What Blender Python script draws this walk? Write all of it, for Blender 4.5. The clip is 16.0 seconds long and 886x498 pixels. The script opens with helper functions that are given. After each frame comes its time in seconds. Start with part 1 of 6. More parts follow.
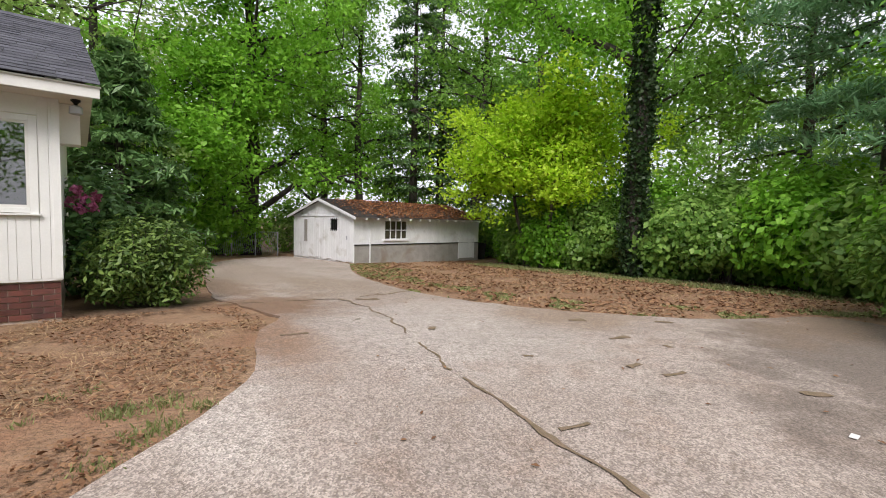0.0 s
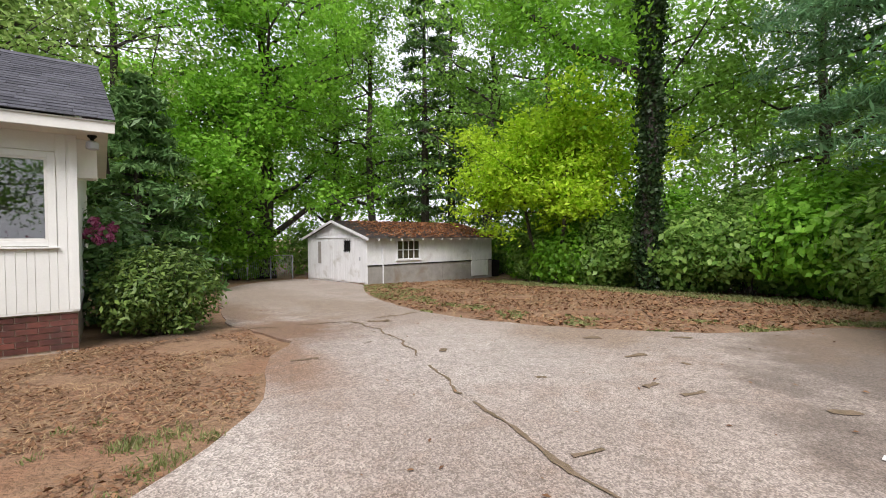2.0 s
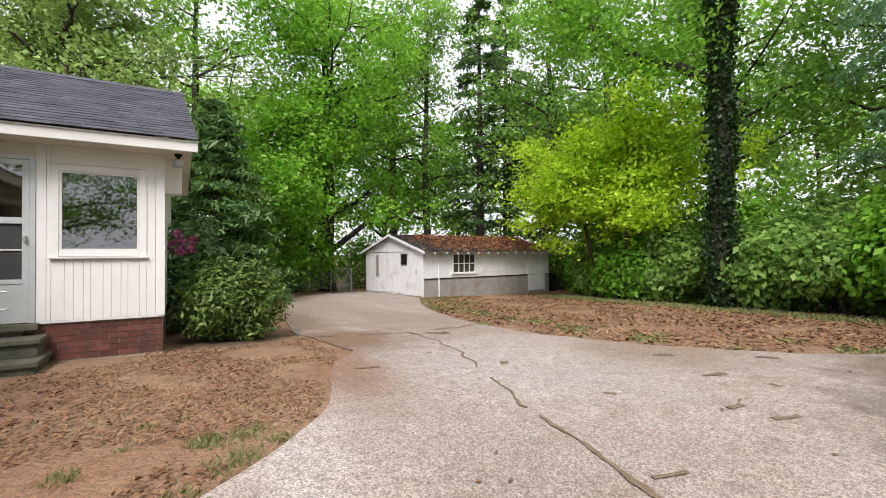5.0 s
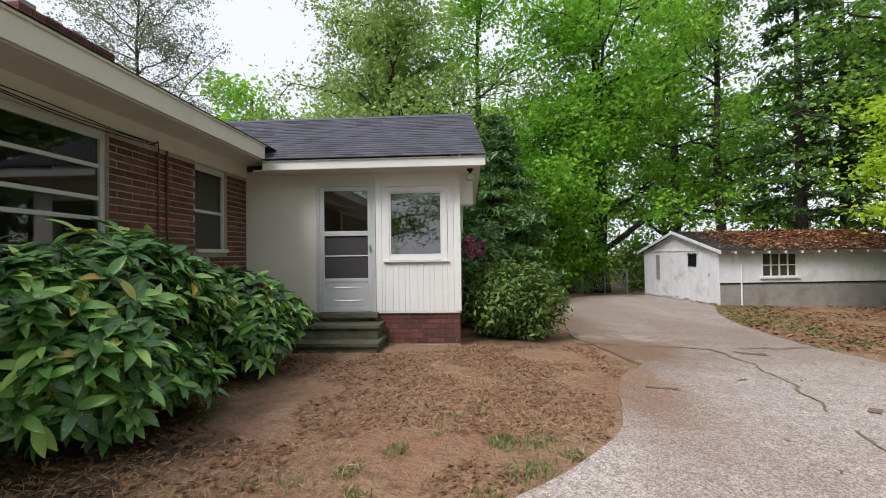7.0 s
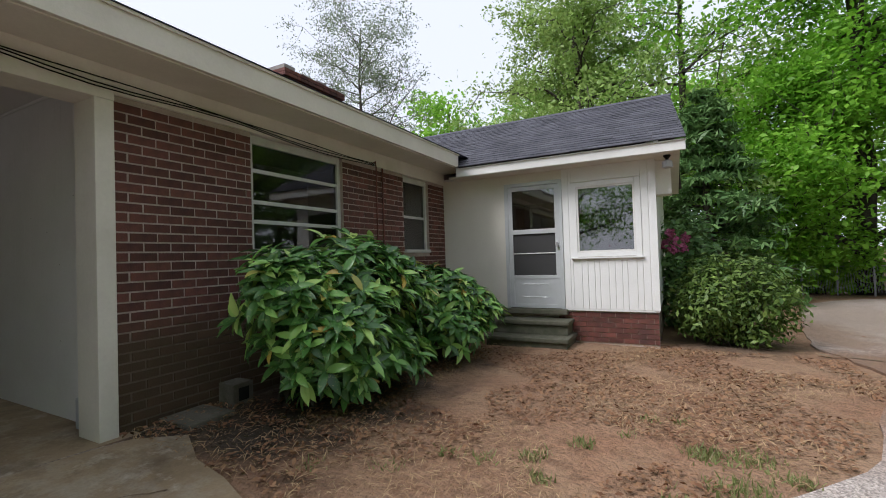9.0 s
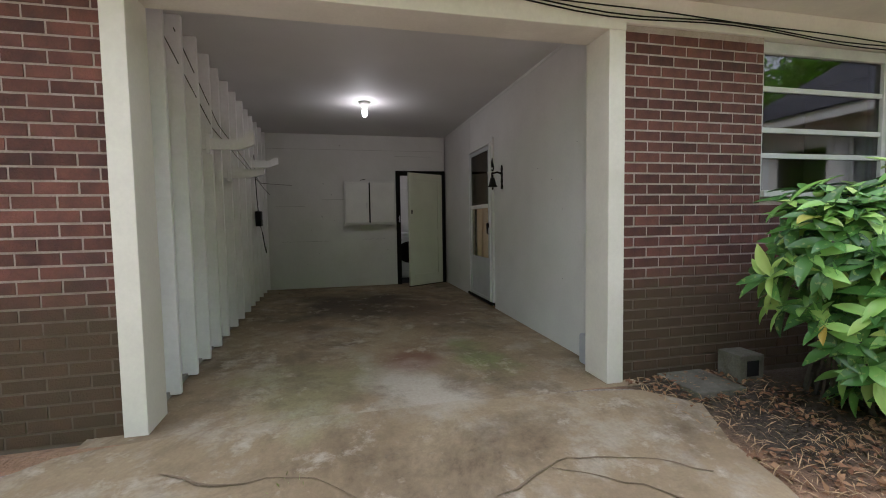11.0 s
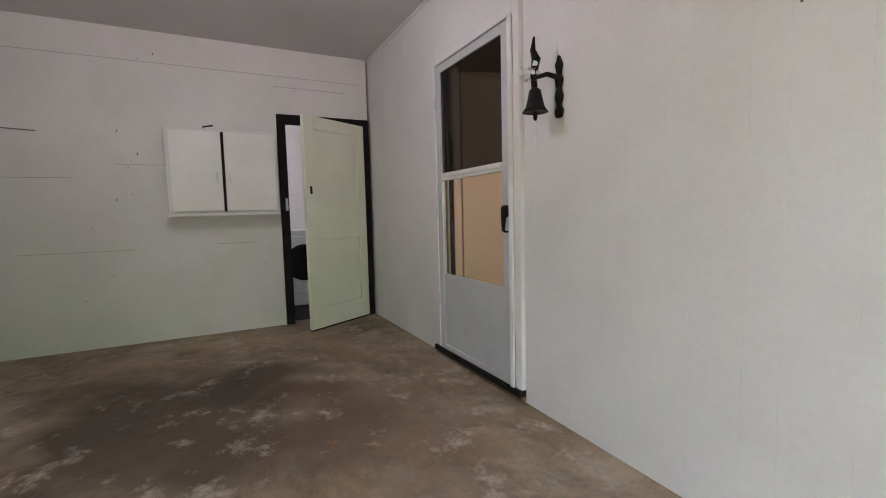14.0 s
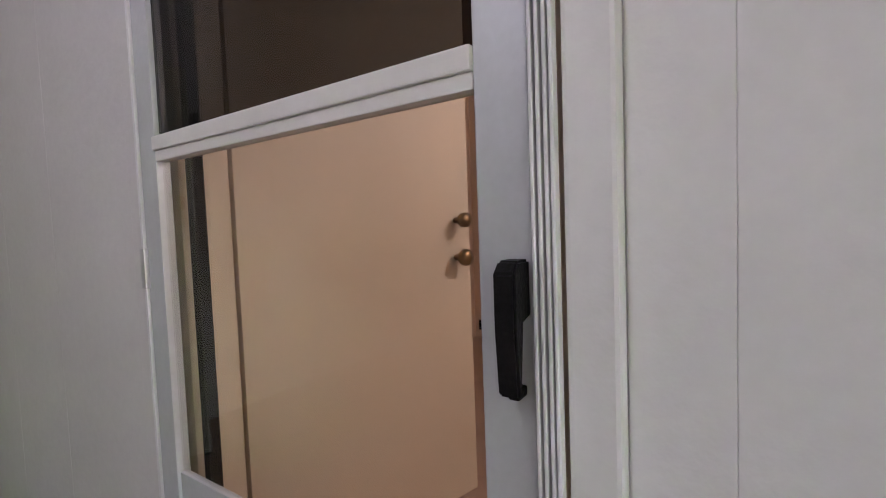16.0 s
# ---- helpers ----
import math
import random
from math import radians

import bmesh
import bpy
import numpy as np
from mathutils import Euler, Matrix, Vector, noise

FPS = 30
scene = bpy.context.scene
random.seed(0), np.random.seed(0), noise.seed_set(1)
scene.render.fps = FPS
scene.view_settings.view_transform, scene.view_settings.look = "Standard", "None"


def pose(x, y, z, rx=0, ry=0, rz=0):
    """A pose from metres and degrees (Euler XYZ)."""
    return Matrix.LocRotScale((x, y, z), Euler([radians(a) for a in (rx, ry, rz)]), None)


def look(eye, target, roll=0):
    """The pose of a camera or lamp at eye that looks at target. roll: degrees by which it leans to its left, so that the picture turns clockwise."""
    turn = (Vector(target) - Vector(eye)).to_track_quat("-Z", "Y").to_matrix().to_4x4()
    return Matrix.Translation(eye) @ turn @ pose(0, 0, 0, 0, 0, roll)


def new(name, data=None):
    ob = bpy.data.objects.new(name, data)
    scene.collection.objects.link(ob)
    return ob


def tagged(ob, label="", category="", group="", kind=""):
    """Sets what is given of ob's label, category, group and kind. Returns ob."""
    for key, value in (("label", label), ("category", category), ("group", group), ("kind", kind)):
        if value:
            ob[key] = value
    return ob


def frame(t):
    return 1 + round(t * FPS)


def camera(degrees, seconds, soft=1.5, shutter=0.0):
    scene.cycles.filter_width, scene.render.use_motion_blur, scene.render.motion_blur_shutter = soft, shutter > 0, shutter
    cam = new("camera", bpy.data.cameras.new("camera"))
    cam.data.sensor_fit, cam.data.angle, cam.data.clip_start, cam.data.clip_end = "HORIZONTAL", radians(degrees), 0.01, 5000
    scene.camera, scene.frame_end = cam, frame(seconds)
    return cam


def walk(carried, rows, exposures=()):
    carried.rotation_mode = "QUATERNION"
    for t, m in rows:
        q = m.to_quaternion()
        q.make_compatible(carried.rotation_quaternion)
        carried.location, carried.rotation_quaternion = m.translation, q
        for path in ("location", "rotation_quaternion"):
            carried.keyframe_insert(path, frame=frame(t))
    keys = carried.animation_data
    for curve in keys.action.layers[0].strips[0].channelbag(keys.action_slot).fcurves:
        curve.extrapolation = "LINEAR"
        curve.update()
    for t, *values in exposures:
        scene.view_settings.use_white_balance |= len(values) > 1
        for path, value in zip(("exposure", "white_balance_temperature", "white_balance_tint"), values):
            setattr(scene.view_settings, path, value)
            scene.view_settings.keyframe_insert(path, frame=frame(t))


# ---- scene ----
LENS = 89.8
cam = camera(LENS, 16.0, soft=1.0)
PATH = [
    (0, (3.652, -7.343, 1.336), (4.915, -5.798, 1.209), 1.5),
    (0.5, (3.767, -7.297, 1.361), (5.266, -5.982, 1.207), 1.4),
    (1, (3.786, -7.306, 1.365), (5.307, -6.017, 1.199), 1.0),
    (1.5, (3.761, -7.343, 1.371), (5.141, -5.9, 1.251), -0.0),
    (2, (3.73, -7.368, 1.373), (4.943, -5.779, 1.324), -0.3),
    (2.5, (3.694, -7.36, 1.369), (4.844, -5.724, 1.336), -0.6),
    (3, (3.653, -7.336, 1.366), (4.781, -5.684, 1.354), -0.4),
    (5.3, (3.681, -7.273, 1.31), (4.636, -5.516, 1.34), -0.2),
    (5.5, (3.664, -7.24, 1.316), (4.509, -5.427, 1.339), -0.1),
    (6, (3.653, -7.263, 1.358), (4.09, -5.311, 1.372), -0.2),
    (6.5, (3.619, -7.125, 1.37), (3.749, -5.129, 1.387), -0.4),
    (7, (3.595, -7.024, 1.369), (3.482, -5.028, 1.397), -0.8),
    (7.5, (3.658, -7.047, 1.336), (3.278, -5.085, 1.397), -1.3),
    (8, (3.75, -7.083, 1.343), (3.176, -5.168, 1.403), -1.5),
    (8.5, (3.79, -7.11, 1.351), (3.063, -5.247, 1.401), -1.6),
    (9, (3.714, -7.154, 1.352), (2.784, -5.384, 1.392), -1.8),
    (9.5, (3.652, -7.199, 1.364), (2.328, -5.701, 1.38), -1.8),
    (10, (3.511, -7.302, 1.433), (1.815, -6.242, 1.387), -1.2),
    (10.2, (3.429, -7.364, 1.431), (1.62, -6.514, 1.365), -0.6),
    (12.3, (1.261, -7.302, 1.042), (-0.707, -6.976, 0.899), -1.2),
    (12.5, (1.007, -7.295, 1.057), (-0.962, -6.973, 0.911), -1.3),
    (13, (0.415, -7.251, 1.126), (-1.512, -6.743, 0.957), -1.4),
    (13.5, (-0.139, -7.082, 1.192), (-2.042, -6.488, 1.029), -1.6),
    (14, (-0.703, -6.878, 1.242), (-2.478, -5.971, 1.079), -1.4),
    (14.5, (-1.246, -6.65, 1.276), (-2.969, -5.647, 1.118), -1.5),
    (15, (-1.804, -6.409, 1.29), (-3.398, -5.21, 1.141), -2.3),
    (15.5, (-2.257, -6.096, 1.306), (-3.81, -4.842, 1.177), -2.5),
    (16, (-2.608, -5.845, 1.315), (-3.702, -4.174, 1.213), -2.1),
]
walk(cam, [(t, look(eye, target, roll)) for t, eye, target, roll in PATH],
     exposures=[(0.0, 0.37, 6330, 15), (5.5, 0.54, 6330, 16), (7.0, 0.22, 6150, 15), (9.0, 0.18, 5980, 15), (9.6, 0.42, 5850, 15), (10.2, 0.78, 5780, 16), (12.3, 2.72, 6080, 20), (13.3, 3.1, 5950, 23), (14.5, 3.06, 5780, 28), (16.0, 3.16, 5600, 30)])

# ---- light: bright overcast sky, a wide weak sun ----
world = bpy.data.worlds.new("overcast_sky")
scene.world = world
world.use_nodes = True
wn = world.node_tree.nodes
wl = world.node_tree.links
sky = wn.new("ShaderNodeTexSky")
sky.sky_type = "NISHITA"
sky.sun_disc = False
sky.sun_elevation = radians(52)
sky.sun_rotation = radians(218)
sky.dust_density = 4.0
cloud = wn.new("ShaderNodeMixRGB")
cloud.inputs[0].default_value = 0.82
cloud.inputs[2].default_value = (9.6, 9.8, 10.2, 1)
wl.new(sky.outputs[0], cloud.inputs[1])
wl.new(cloud.outputs[0], wn["Background"].inputs[0])
wn["Background"].inputs[1].default_value = 0.1

sun_data = bpy.data.lights.new("sun", "SUN")
sun_data.energy = 2.9
sun_data.angle = radians(25)
sun_data.color = (1.0, 0.96, 0.9)
sun = new("sun", sun_data)
sun.matrix_world = look((-10, -13, 20), (0, 0, 0))

bulb_data = bpy.data.lights.new("bulb_light", "POINT")
bulb_data.energy = 1.9
bulb_data.shadow_soft_size = 0.05
bulb_data.color = (1.0, 0.95, 0.88)
bulb_light = new("bulb_light", bulb_data)
bulb_light.location = (-3.14, -6.96, 2.58)
# unseen warm fill, added to light the room behind the storm door
room_data = bpy.data.lights.new("room_fill_light", "POINT")
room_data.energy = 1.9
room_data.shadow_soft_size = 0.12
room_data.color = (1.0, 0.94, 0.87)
room_fill_light = new("room_fill_light", room_data)
room_fill_light.location = (-1.9, -4.2, 2.3)

# ---- helpers of this scene ----
from mathutils import geometry
rng = np.random.default_rng(7)
BASE = {}


def link(name, mesh, mats):
    ob = new(name, mesh)
    for m in mats if isinstance(mats, (list, tuple)) else [mats]:
        mesh.materials.append(m)
    return ob


def thing(name, at, label, category, group="", rz=0.0, kind=""):
    """An empty at a thing's base; unturned things take their parts in world coordinates."""
    ob = new(name)
    ob.empty_display_size = 0.1
    ob.matrix_basis = pose(*at, rz=rz)
    if rz == 0.0:
        BASE[ob.name] = Matrix.Translation(Vector(at)).inverted()
    return tagged(ob, label, category, group, kind)


def mesh_of(bm, name, smooth=False):
    mesh = bpy.data.meshes.new(name)
    bm.to_mesh(mesh)
    bm.free()
    if smooth:
        for p in mesh.polygons:
            p.use_smooth = True
    return mesh


def adopt(ob, parent):
    ob.parent = parent
    if parent is not None and parent.name in BASE:
        ob.matrix_parent_inverse = BASE[parent.name]
    return ob


def part(name, bm, mat, parent=None, label="", smooth=False):
    ob = link(name, mesh_of(bm, name, smooth), mat)
    if parent is not None:
        adopt(ob, parent)
    return tagged(ob, label)


def structure(name, bm, mat, label, category):
    return tagged(link(name, mesh_of(bm, name), mat), label, category, kind="structure")


def box(x0, x1, y0, y1, z0, z1, bevel=0.0, bm=None):
    """A box, into bm if given."""
    own = bmesh.new()
    vs = [own.verts.new((x, y, z)) for z in (z0, z1) for x, y in ((x0, y0), (x1, y0), (x1, y1), (x0, y1))]
    for f in ((3, 2, 1, 0), (4, 5, 6, 7), (0, 1, 5, 4), (1, 2, 6, 5), (2, 3, 7, 6), (3, 0, 4, 7)):
        own.faces.new([vs[i] for i in f])
    bmesh.ops.recalc_face_normals(own, faces=own.faces)
    if bevel:
        bmesh.ops.bevel(own, geom=list(own.edges), offset=bevel, segments=2, affect="EDGES", profile=0.6)
    if bm is None:
        return own
    tmp = bpy.data.meshes.new("tmp")
    own.to_mesh(tmp)
    own.free()
    bm.from_mesh(tmp)
    bpy.data.meshes.remove(tmp)
    return bm


def boxes(rows, bevel=0.0):
    bm = bmesh.new()
    for r in rows:
        box(*r, bevel=bevel, bm=bm)
    return bm


def quad(pts, bm=None):
    bm = bm or bmesh.new()
    bm.faces.new([bm.verts.new(p) for p in pts])
    return bm


def prism(outline, axis, a, b, bm=None):
    """An outline of 2D points drawn out along an axis from a to b."""
    bm = bm or bmesh.new()
    put = {"x": lambda u, v, w: (w, u, v), "y": lambda u, v, w: (u, w, v), "z": lambda u, v, w: (u, v, w)}[axis]
    one = [bm.verts.new(put(u, v, a)) for u, v in outline]
    two = [bm.verts.new(put(u, v, b)) for u, v in outline]
    n = len(outline)
    bm.faces.new(one)
    bm.faces.new(two[::-1])
    for i in range(n):
        bm.faces.new((one[i], two[i], two[(i + 1) % n], one[(i + 1) % n]))
    bmesh.ops.recalc_face_normals(bm, faces=bm.faces)
    return bm


def tube(points, radii, sides=8, bm=None):
    """A round tube along points with a radius at each."""
    bm = bm or bmesh.new()
    pts = [Vector(p) for p in points]
    rings = []
    for i, p in enumerate(pts):
        d = (pts[min(i + 1, len(pts) - 1)] - pts[max(i - 1, 0)]).normalized()
        a = d.cross(Vector((0, 0, 1)) if abs(d.z) < 0.9 else Vector((1, 0, 0))).normalized()
        b = d.cross(a)
        r = radii[i] if isinstance(radii, (list, tuple, np.ndarray)) else radii
        rings.append([bm.verts.new(p + (a * math.cos(k) + b * math.sin(k)) * r) for k in (2 * math.pi * j / sides for j in range(sides))])
    for one, two in zip(rings, rings[1:]):
        for j in range(sides):
            bm.faces.new((one[j], one[(j + 1) % sides], two[(j + 1) % sides], two[j]))
    bm.faces.new(rings[0])
    bm.faces.new(rings[-1][::-1])
    bmesh.ops.recalc_face_normals(bm, faces=bm.faces)
    return bm


def lathe(profile, at, axis="z", sides=20, bm=None):
    """A turned body: profile rows of (radius, height)."""
    bm = bm or bmesh.new()
    rings = []
    for r, h in profile:
        ring = []
        for j in range(sides):
            k = 2 * math.pi * j / sides
            u, v = r * math.cos(k), r * math.sin(k)
            o = {"z": (u, v, h), "x": (h, u, v), "y": (u, h, v)}[axis]
            ring.append(bm.verts.new(Vector(at) + Vector(o)))
        rings.append(ring)
    for one, two in zip(rings, rings[1:]):
        for j in range(sides):
            bm.faces.new((one[j], one[(j + 1) % sides], two[(j + 1) % sides], two[j]))
    bm.faces.new(rings[0])
    bm.faces.new(rings[-1][::-1])
    bmesh.ops.recalc_face_normals(bm, faces=bm.faces)
    return bm


def fast_mesh(name, verts, faces):
    """A mesh from arrays; faces all of one size."""
    mesh = bpy.data.meshes.new(name)
    n = faces.shape[1]
    mesh.vertices.add(len(verts))
    mesh.vertices.foreach_set("co", np.asarray(verts, np.float32).ravel())
    mesh.loops.add(faces.size)
    mesh.loops.foreach_set("vertex_index", faces.astype(np.int32).ravel())
    mesh.polygons.add(len(faces))
    mesh.polygons.foreach_set("loop_start", np.arange(0, faces.size, n, dtype=np.int32))
    mesh.update(calc_edges=True)
    return mesh


fine = np.random.default_rng(5)


def leaf_mesh(name, pts, size, aspect=0.55, flat=0.6, droop=0.0, vary=0.35, facing=None):
    """Many small folded leaves at pts; facing: the way each one is turned."""
    if size > 0.08 and droop == 0.0 and facing is None:
        pts = np.concatenate([pts, pts + fine.normal(size=pts.shape) * size * 1.2])
        size *= 0.7
    n = len(pts)
    nor = rng.normal(size=(n, 3)) * (1.0 if facing is None else 0.62) + (0, 0, 2.0 * flat)
    if facing is not None:
        nor += facing
    nor /= np.linalg.norm(nor, axis=1, keepdims=True)
    t = np.cross(nor, rng.normal(size=(n, 3)))
    t /= np.linalg.norm(t, axis=1, keepdims=True) + 1e-9
    t[:, 2] -= droop
    b = np.cross(nor, t)
    s = size * (1 + vary * rng.uniform(-1, 1, (n, 1)))
    fold = nor * s * 0.18
    v = np.stack([pts - t * s, pts + b * s * aspect + fold, pts + t * s, pts - b * s * aspect + fold], 1).reshape(-1, 3)
    k = np.arange(n)[:, None] * 4
    return fast_mesh(name, v, k + np.array([[0, 1, 2, 3]]))


def smooth01(v):
    v = min(max(v, 0.0), 1.0)
    return v * v * (3 - 2 * v)


def gz(x, y):
    """The height of the ground."""
    s = 0.62 * (x - 5) + 0.62 * (y + 3)
    z = -0.04 * (s if s > 2 else (max(s + 2, 0) ** 2) / 8)
    z = max(z, -0.62)
    z += 0.14 * smooth01(1 - x / 2.6) * smooth01((-y - 1.5) / 3.0)
    return z

# ---- materials ----
def material(name):
    m = bpy.data.materials.new(name)
    m.use_nodes = True
    return m, m.node_tree.nodes, m.node_tree.links


def rgb(c):
    return (*c, 1.0) if len(c) == 3 else c


def blend(n, l, fac, a, b, mode="MIX"):
    mix = n.new("ShaderNodeMixRGB")
    mix.blend_type = mode
    for sock, v in zip(mix.inputs, (fac, a, b)):
        if isinstance(v, bpy.types.NodeSocket):
            l.new(v, sock)
        elif isinstance(v, (int, float)):
            sock.default_value = v
        else:
            sock.default_value = rgb(v)
    return mix.outputs[0]


def noise_at(n, l, scale, detail=4.0, rough=0.6, lo=0.35, hi=0.65, stretch=None, distort=0.0):
    tc = n.new("ShaderNodeTexCoord")
    src = tc.outputs["Object"]
    if stretch:
        mp = n.new("ShaderNodeMapping")
        mp.inputs["Scale"].default_value = stretch
        l.new(src, mp.inputs[0])
        src = mp.outputs[0]
    t = n.new("ShaderNodeTexNoise")
    t.inputs["Scale"].default_value = scale
    t.inputs["Detail"].default_value = detail
    t.inputs["Roughness"].default_value = rough
    t.inputs["Distortion"].default_value = distort
    l.new(src, t.inputs["Vector"])
    r = n.new("ShaderNodeMapRange")
    r.inputs[1].default_value, r.inputs[2].default_value = lo, hi
    l.new(t.outputs["Fac"], r.inputs[0])
    return r.outputs[0]


def bump(n, l, height, strength=0.3, distance=0.01):
    b = n.new("ShaderNodeBump")
    b.inputs["Strength"].default_value = strength
    b.inputs["Distance"].default_value = distance
    l.new(height, b.inputs["Height"])
    l.new(b.outputs[0], n["Principled BSDF"].inputs["Normal"])


def surface(name, base, second, scale=6.0, fine=60.0, rough=0.7, relief=0.25, depth=0.01, third=None, metal=0.0, stretch=None, spread=(0.35, 0.65), random_tint=0.0, island=False, grain=0.25):
    """Two tones at a wide scale, a third in stains, fine grain in the relief."""
    m, n, l = material(name)
    p = n["Principled BSDF"]
    big = noise_at(n, l, scale, 5, 0.6, *spread, stretch=stretch)
    small = noise_at(n, l, fine, 3, 0.6, 0.3, 0.7, stretch=stretch)
    c = blend(n, l, big, base, second)
    c = blend(n, l, small, c, blend(n, l, grain, c, (0.02, 0.02, 0.02)))
    if third:
        stain = noise_at(n, l, scale * 0.37, 6, 0.65, 0.55, 0.75, distort=0.4)
        c = blend(n, l, stain, c, third)
    if random_tint:
        if island:
            info = n.new("ShaderNodeNewGeometry").outputs["Random Per Island"]
        else:
            info = n.new("ShaderNodeObjectInfo").outputs["Random"]
        hsv = n.new("ShaderNodeHueSaturation")
        r = n.new("ShaderNodeMapRange")
        r.inputs[3].default_value, r.inputs[4].default_value = 1 - random_tint, 1 + random_tint
        l.new(info, r.inputs[0])
        l.new(r.outputs[0], hsv.inputs["Value"])
        l.new(c, hsv.inputs["Color"])
        c = hsv.outputs[0]
    l.new(c, p.inputs["Base Color"])
    p.inputs["Roughness"].default_value = rough
    p.inputs["Metallic"].default_value = metal
    bump(n, l, small, relief, depth)
    return m


def leaf_material(name, dark, light, yellow=None, rough=0.45, through_light=0.35):
    """Leaf green that varies leaf by leaf, letting some light through."""
    m, n, l = material(name)
    p = n["Principled BSDF"]
    geo = n.new("ShaderNodeNewGeometry").outputs["Random Per Island"]
    wide = noise_at(n, l, 0.7, 3, 0.6, 0.35, 0.65)
    c = blend(n, l, geo, dark, light)
    c = blend(n, l, wide, c, blend(n, l, 0.35, c, dark))
    if yellow:
        th = n.new("ShaderNodeMapRange")
        th.inputs[1].default_value, th.inputs[2].default_value = 0.95, 0.97
        l.new(geo, th.inputs[0])
        c = blend(n, l, th.outputs[0], c, yellow)
    l.new(c, p.inputs["Base Color"])
    p.inputs["Roughness"].default_value = rough
    p.inputs["Specular IOR Level"].default_value = 0.3
    tr = n.new("ShaderNodeBsdfTranslucent")
    l.new(c, tr.inputs["Color"])
    mx = n.new("ShaderNodeMixShader")
    mx.inputs[0].default_value = through_light
    l.new(p.outputs[0], mx.inputs[1])
    l.new(tr.outputs[0], mx.inputs[2])
    l.new(mx.outputs[0], n["Material Output"].inputs[0])
    return m


def glass_material(name, tint, mirror=0.5):
    """A thin pane: part clear, part mirror by angle."""
    m, n, l = material(name)
    n.remove(n["Principled BSDF"])
    tr = n.new("ShaderNodeBsdfTransparent")
    tr.inputs[0].default_value = rgb(tint)
    gl = n.new("ShaderNodeBsdfGlossy")
    gl.inputs["Roughness"].default_value = 0.02
    fr = n.new("ShaderNodeLayerWeight")
    fr.inputs[0].default_value = 0.3
    pw = n.new("ShaderNodeMath")
    pw.operation = "POWER"
    pw.inputs[1].default_value = 3.0
    l.new(fr.outputs["Facing"], pw.inputs[0])
    ad = n.new("ShaderNodeMath")
    ad.operation = "MULTIPLY_ADD"
    ad.inputs[1].default_value = 1.0
    ad.inputs[2].default_value = mirror
    ad.use_clamp = True
    l.new(pw.outputs[0], ad.inputs[0])
    mx = n.new("ShaderNodeMixShader")
    l.new(ad.outputs[0], mx.inputs[0])
    l.new(tr.outputs[0], mx.inputs[1])
    l.new(gl.outputs[0], mx.inputs[2])
    l.new(mx.outputs[0], n["Material Output"].inputs[0])
    return m


white_paint = surface("white_paint", (0.74, 0.73, 0.69), (0.66, 0.65, 0.61), 2.0, 40, 0.55, 0.1, 0.004, grain=0.05)
porch_paint = surface("porch_paint", (0.80, 0.80, 0.77), (0.74, 0.74, 0.71), 1.5, 50, 0.5, 0.08, 0.004, grain=0.05)
eave_paint = surface("eave_paint", (0.72, 0.685, 0.60), (0.65, 0.615, 0.535), 2.0, 40, 0.55, 0.12, 0.004, third=(0.56, 0.52, 0.44), grain=0.06)
# white frame paint greyed to carry the soffit's shade
shaded_window_paint = surface("shaded_window_paint", (0.56, 0.56, 0.52), (0.48, 0.48, 0.45), 6.0, 60, 0.6, 0.15, 0.003, grain=0.08)
cream_paint = surface("cream_paint", (0.74, 0.71, 0.62), (0.68, 0.65, 0.56), 1.2, 40, 0.6, 0.12, 0.004, grain=0.05)
carport_paint = surface("carport_paint", (0.67, 0.66, 0.635), (0.61, 0.60, 0.575), 1.3, 35, 0.6, 0.12, 0.004, third=(0.55, 0.54, 0.49), grain=0.05)
# whiter than carport_paint; the extra light on this wall is in the colour
plank_paint = surface("plank_paint", (0.83, 0.82, 0.82), (0.76, 0.75, 0.75), 2.2, 35, 0.6, 0.2, 0.005, third=(0.66, 0.64, 0.61), grain=0.06)
ceiling_paint = surface("ceiling_paint", (0.62, 0.605, 0.595), (0.57, 0.555, 0.545), 1.0, 60, 0.7, 0.06, 0.003, grain=0.05)
old_white = surface("old_white", (0.82, 0.82, 0.83), (0.74, 0.74, 0.75), 4.0, 30, 0.65, 0.3, 0.006, third=(0.50, 0.48, 0.45), stretch=(1, 1, 0.25), grain=0.12)
metal_grey = surface("metal_grey", (0.55, 0.57, 0.57), (0.49, 0.51, 0.51), 4.0, 90, 0.4, 0.05, 0.002, metal=0.2, grain=0.05)
aluminium = surface("aluminium", (0.62, 0.62, 0.61), (0.52, 0.52, 0.51), 5.0, 120, 0.32, 0.06, 0.002, metal=0.75, grain=0.05)
bead_metal = surface("bead_metal", (0.78, 0.78, 0.77), (0.68, 0.68, 0.67), 5.0, 120, 0.3, 0.05, 0.002, metal=0.15, grain=0.05)
black_iron = surface("black_iron", (0.004, 0.004, 0.004), (0.010, 0.009, 0.008), 20, 160, 0.5, 0.3, 0.002)
black_trim = surface("black_trim", (0.007, 0.006, 0.006), (0.016, 0.014, 0.012), 9, 80, 0.9, 0.2, 0.003)
door_green = surface("door_green", (0.72, 0.73, 0.59), (0.66, 0.67, 0.53), 2.0, 50, 0.5, 0.1, 0.003, grain=0.05)
beige_door = surface("beige_door", (0.66, 0.56, 0.40), (0.60, 0.50, 0.35), 1.4, 60, 0.55, 0.05, 0.003, grain=0.05)
peach_wall = surface("peach_wall", (0.62, 0.47, 0.32), (0.56, 0.40, 0.27), 1.2, 60, 0.7, 0.05, 0.003, grain=0.05)
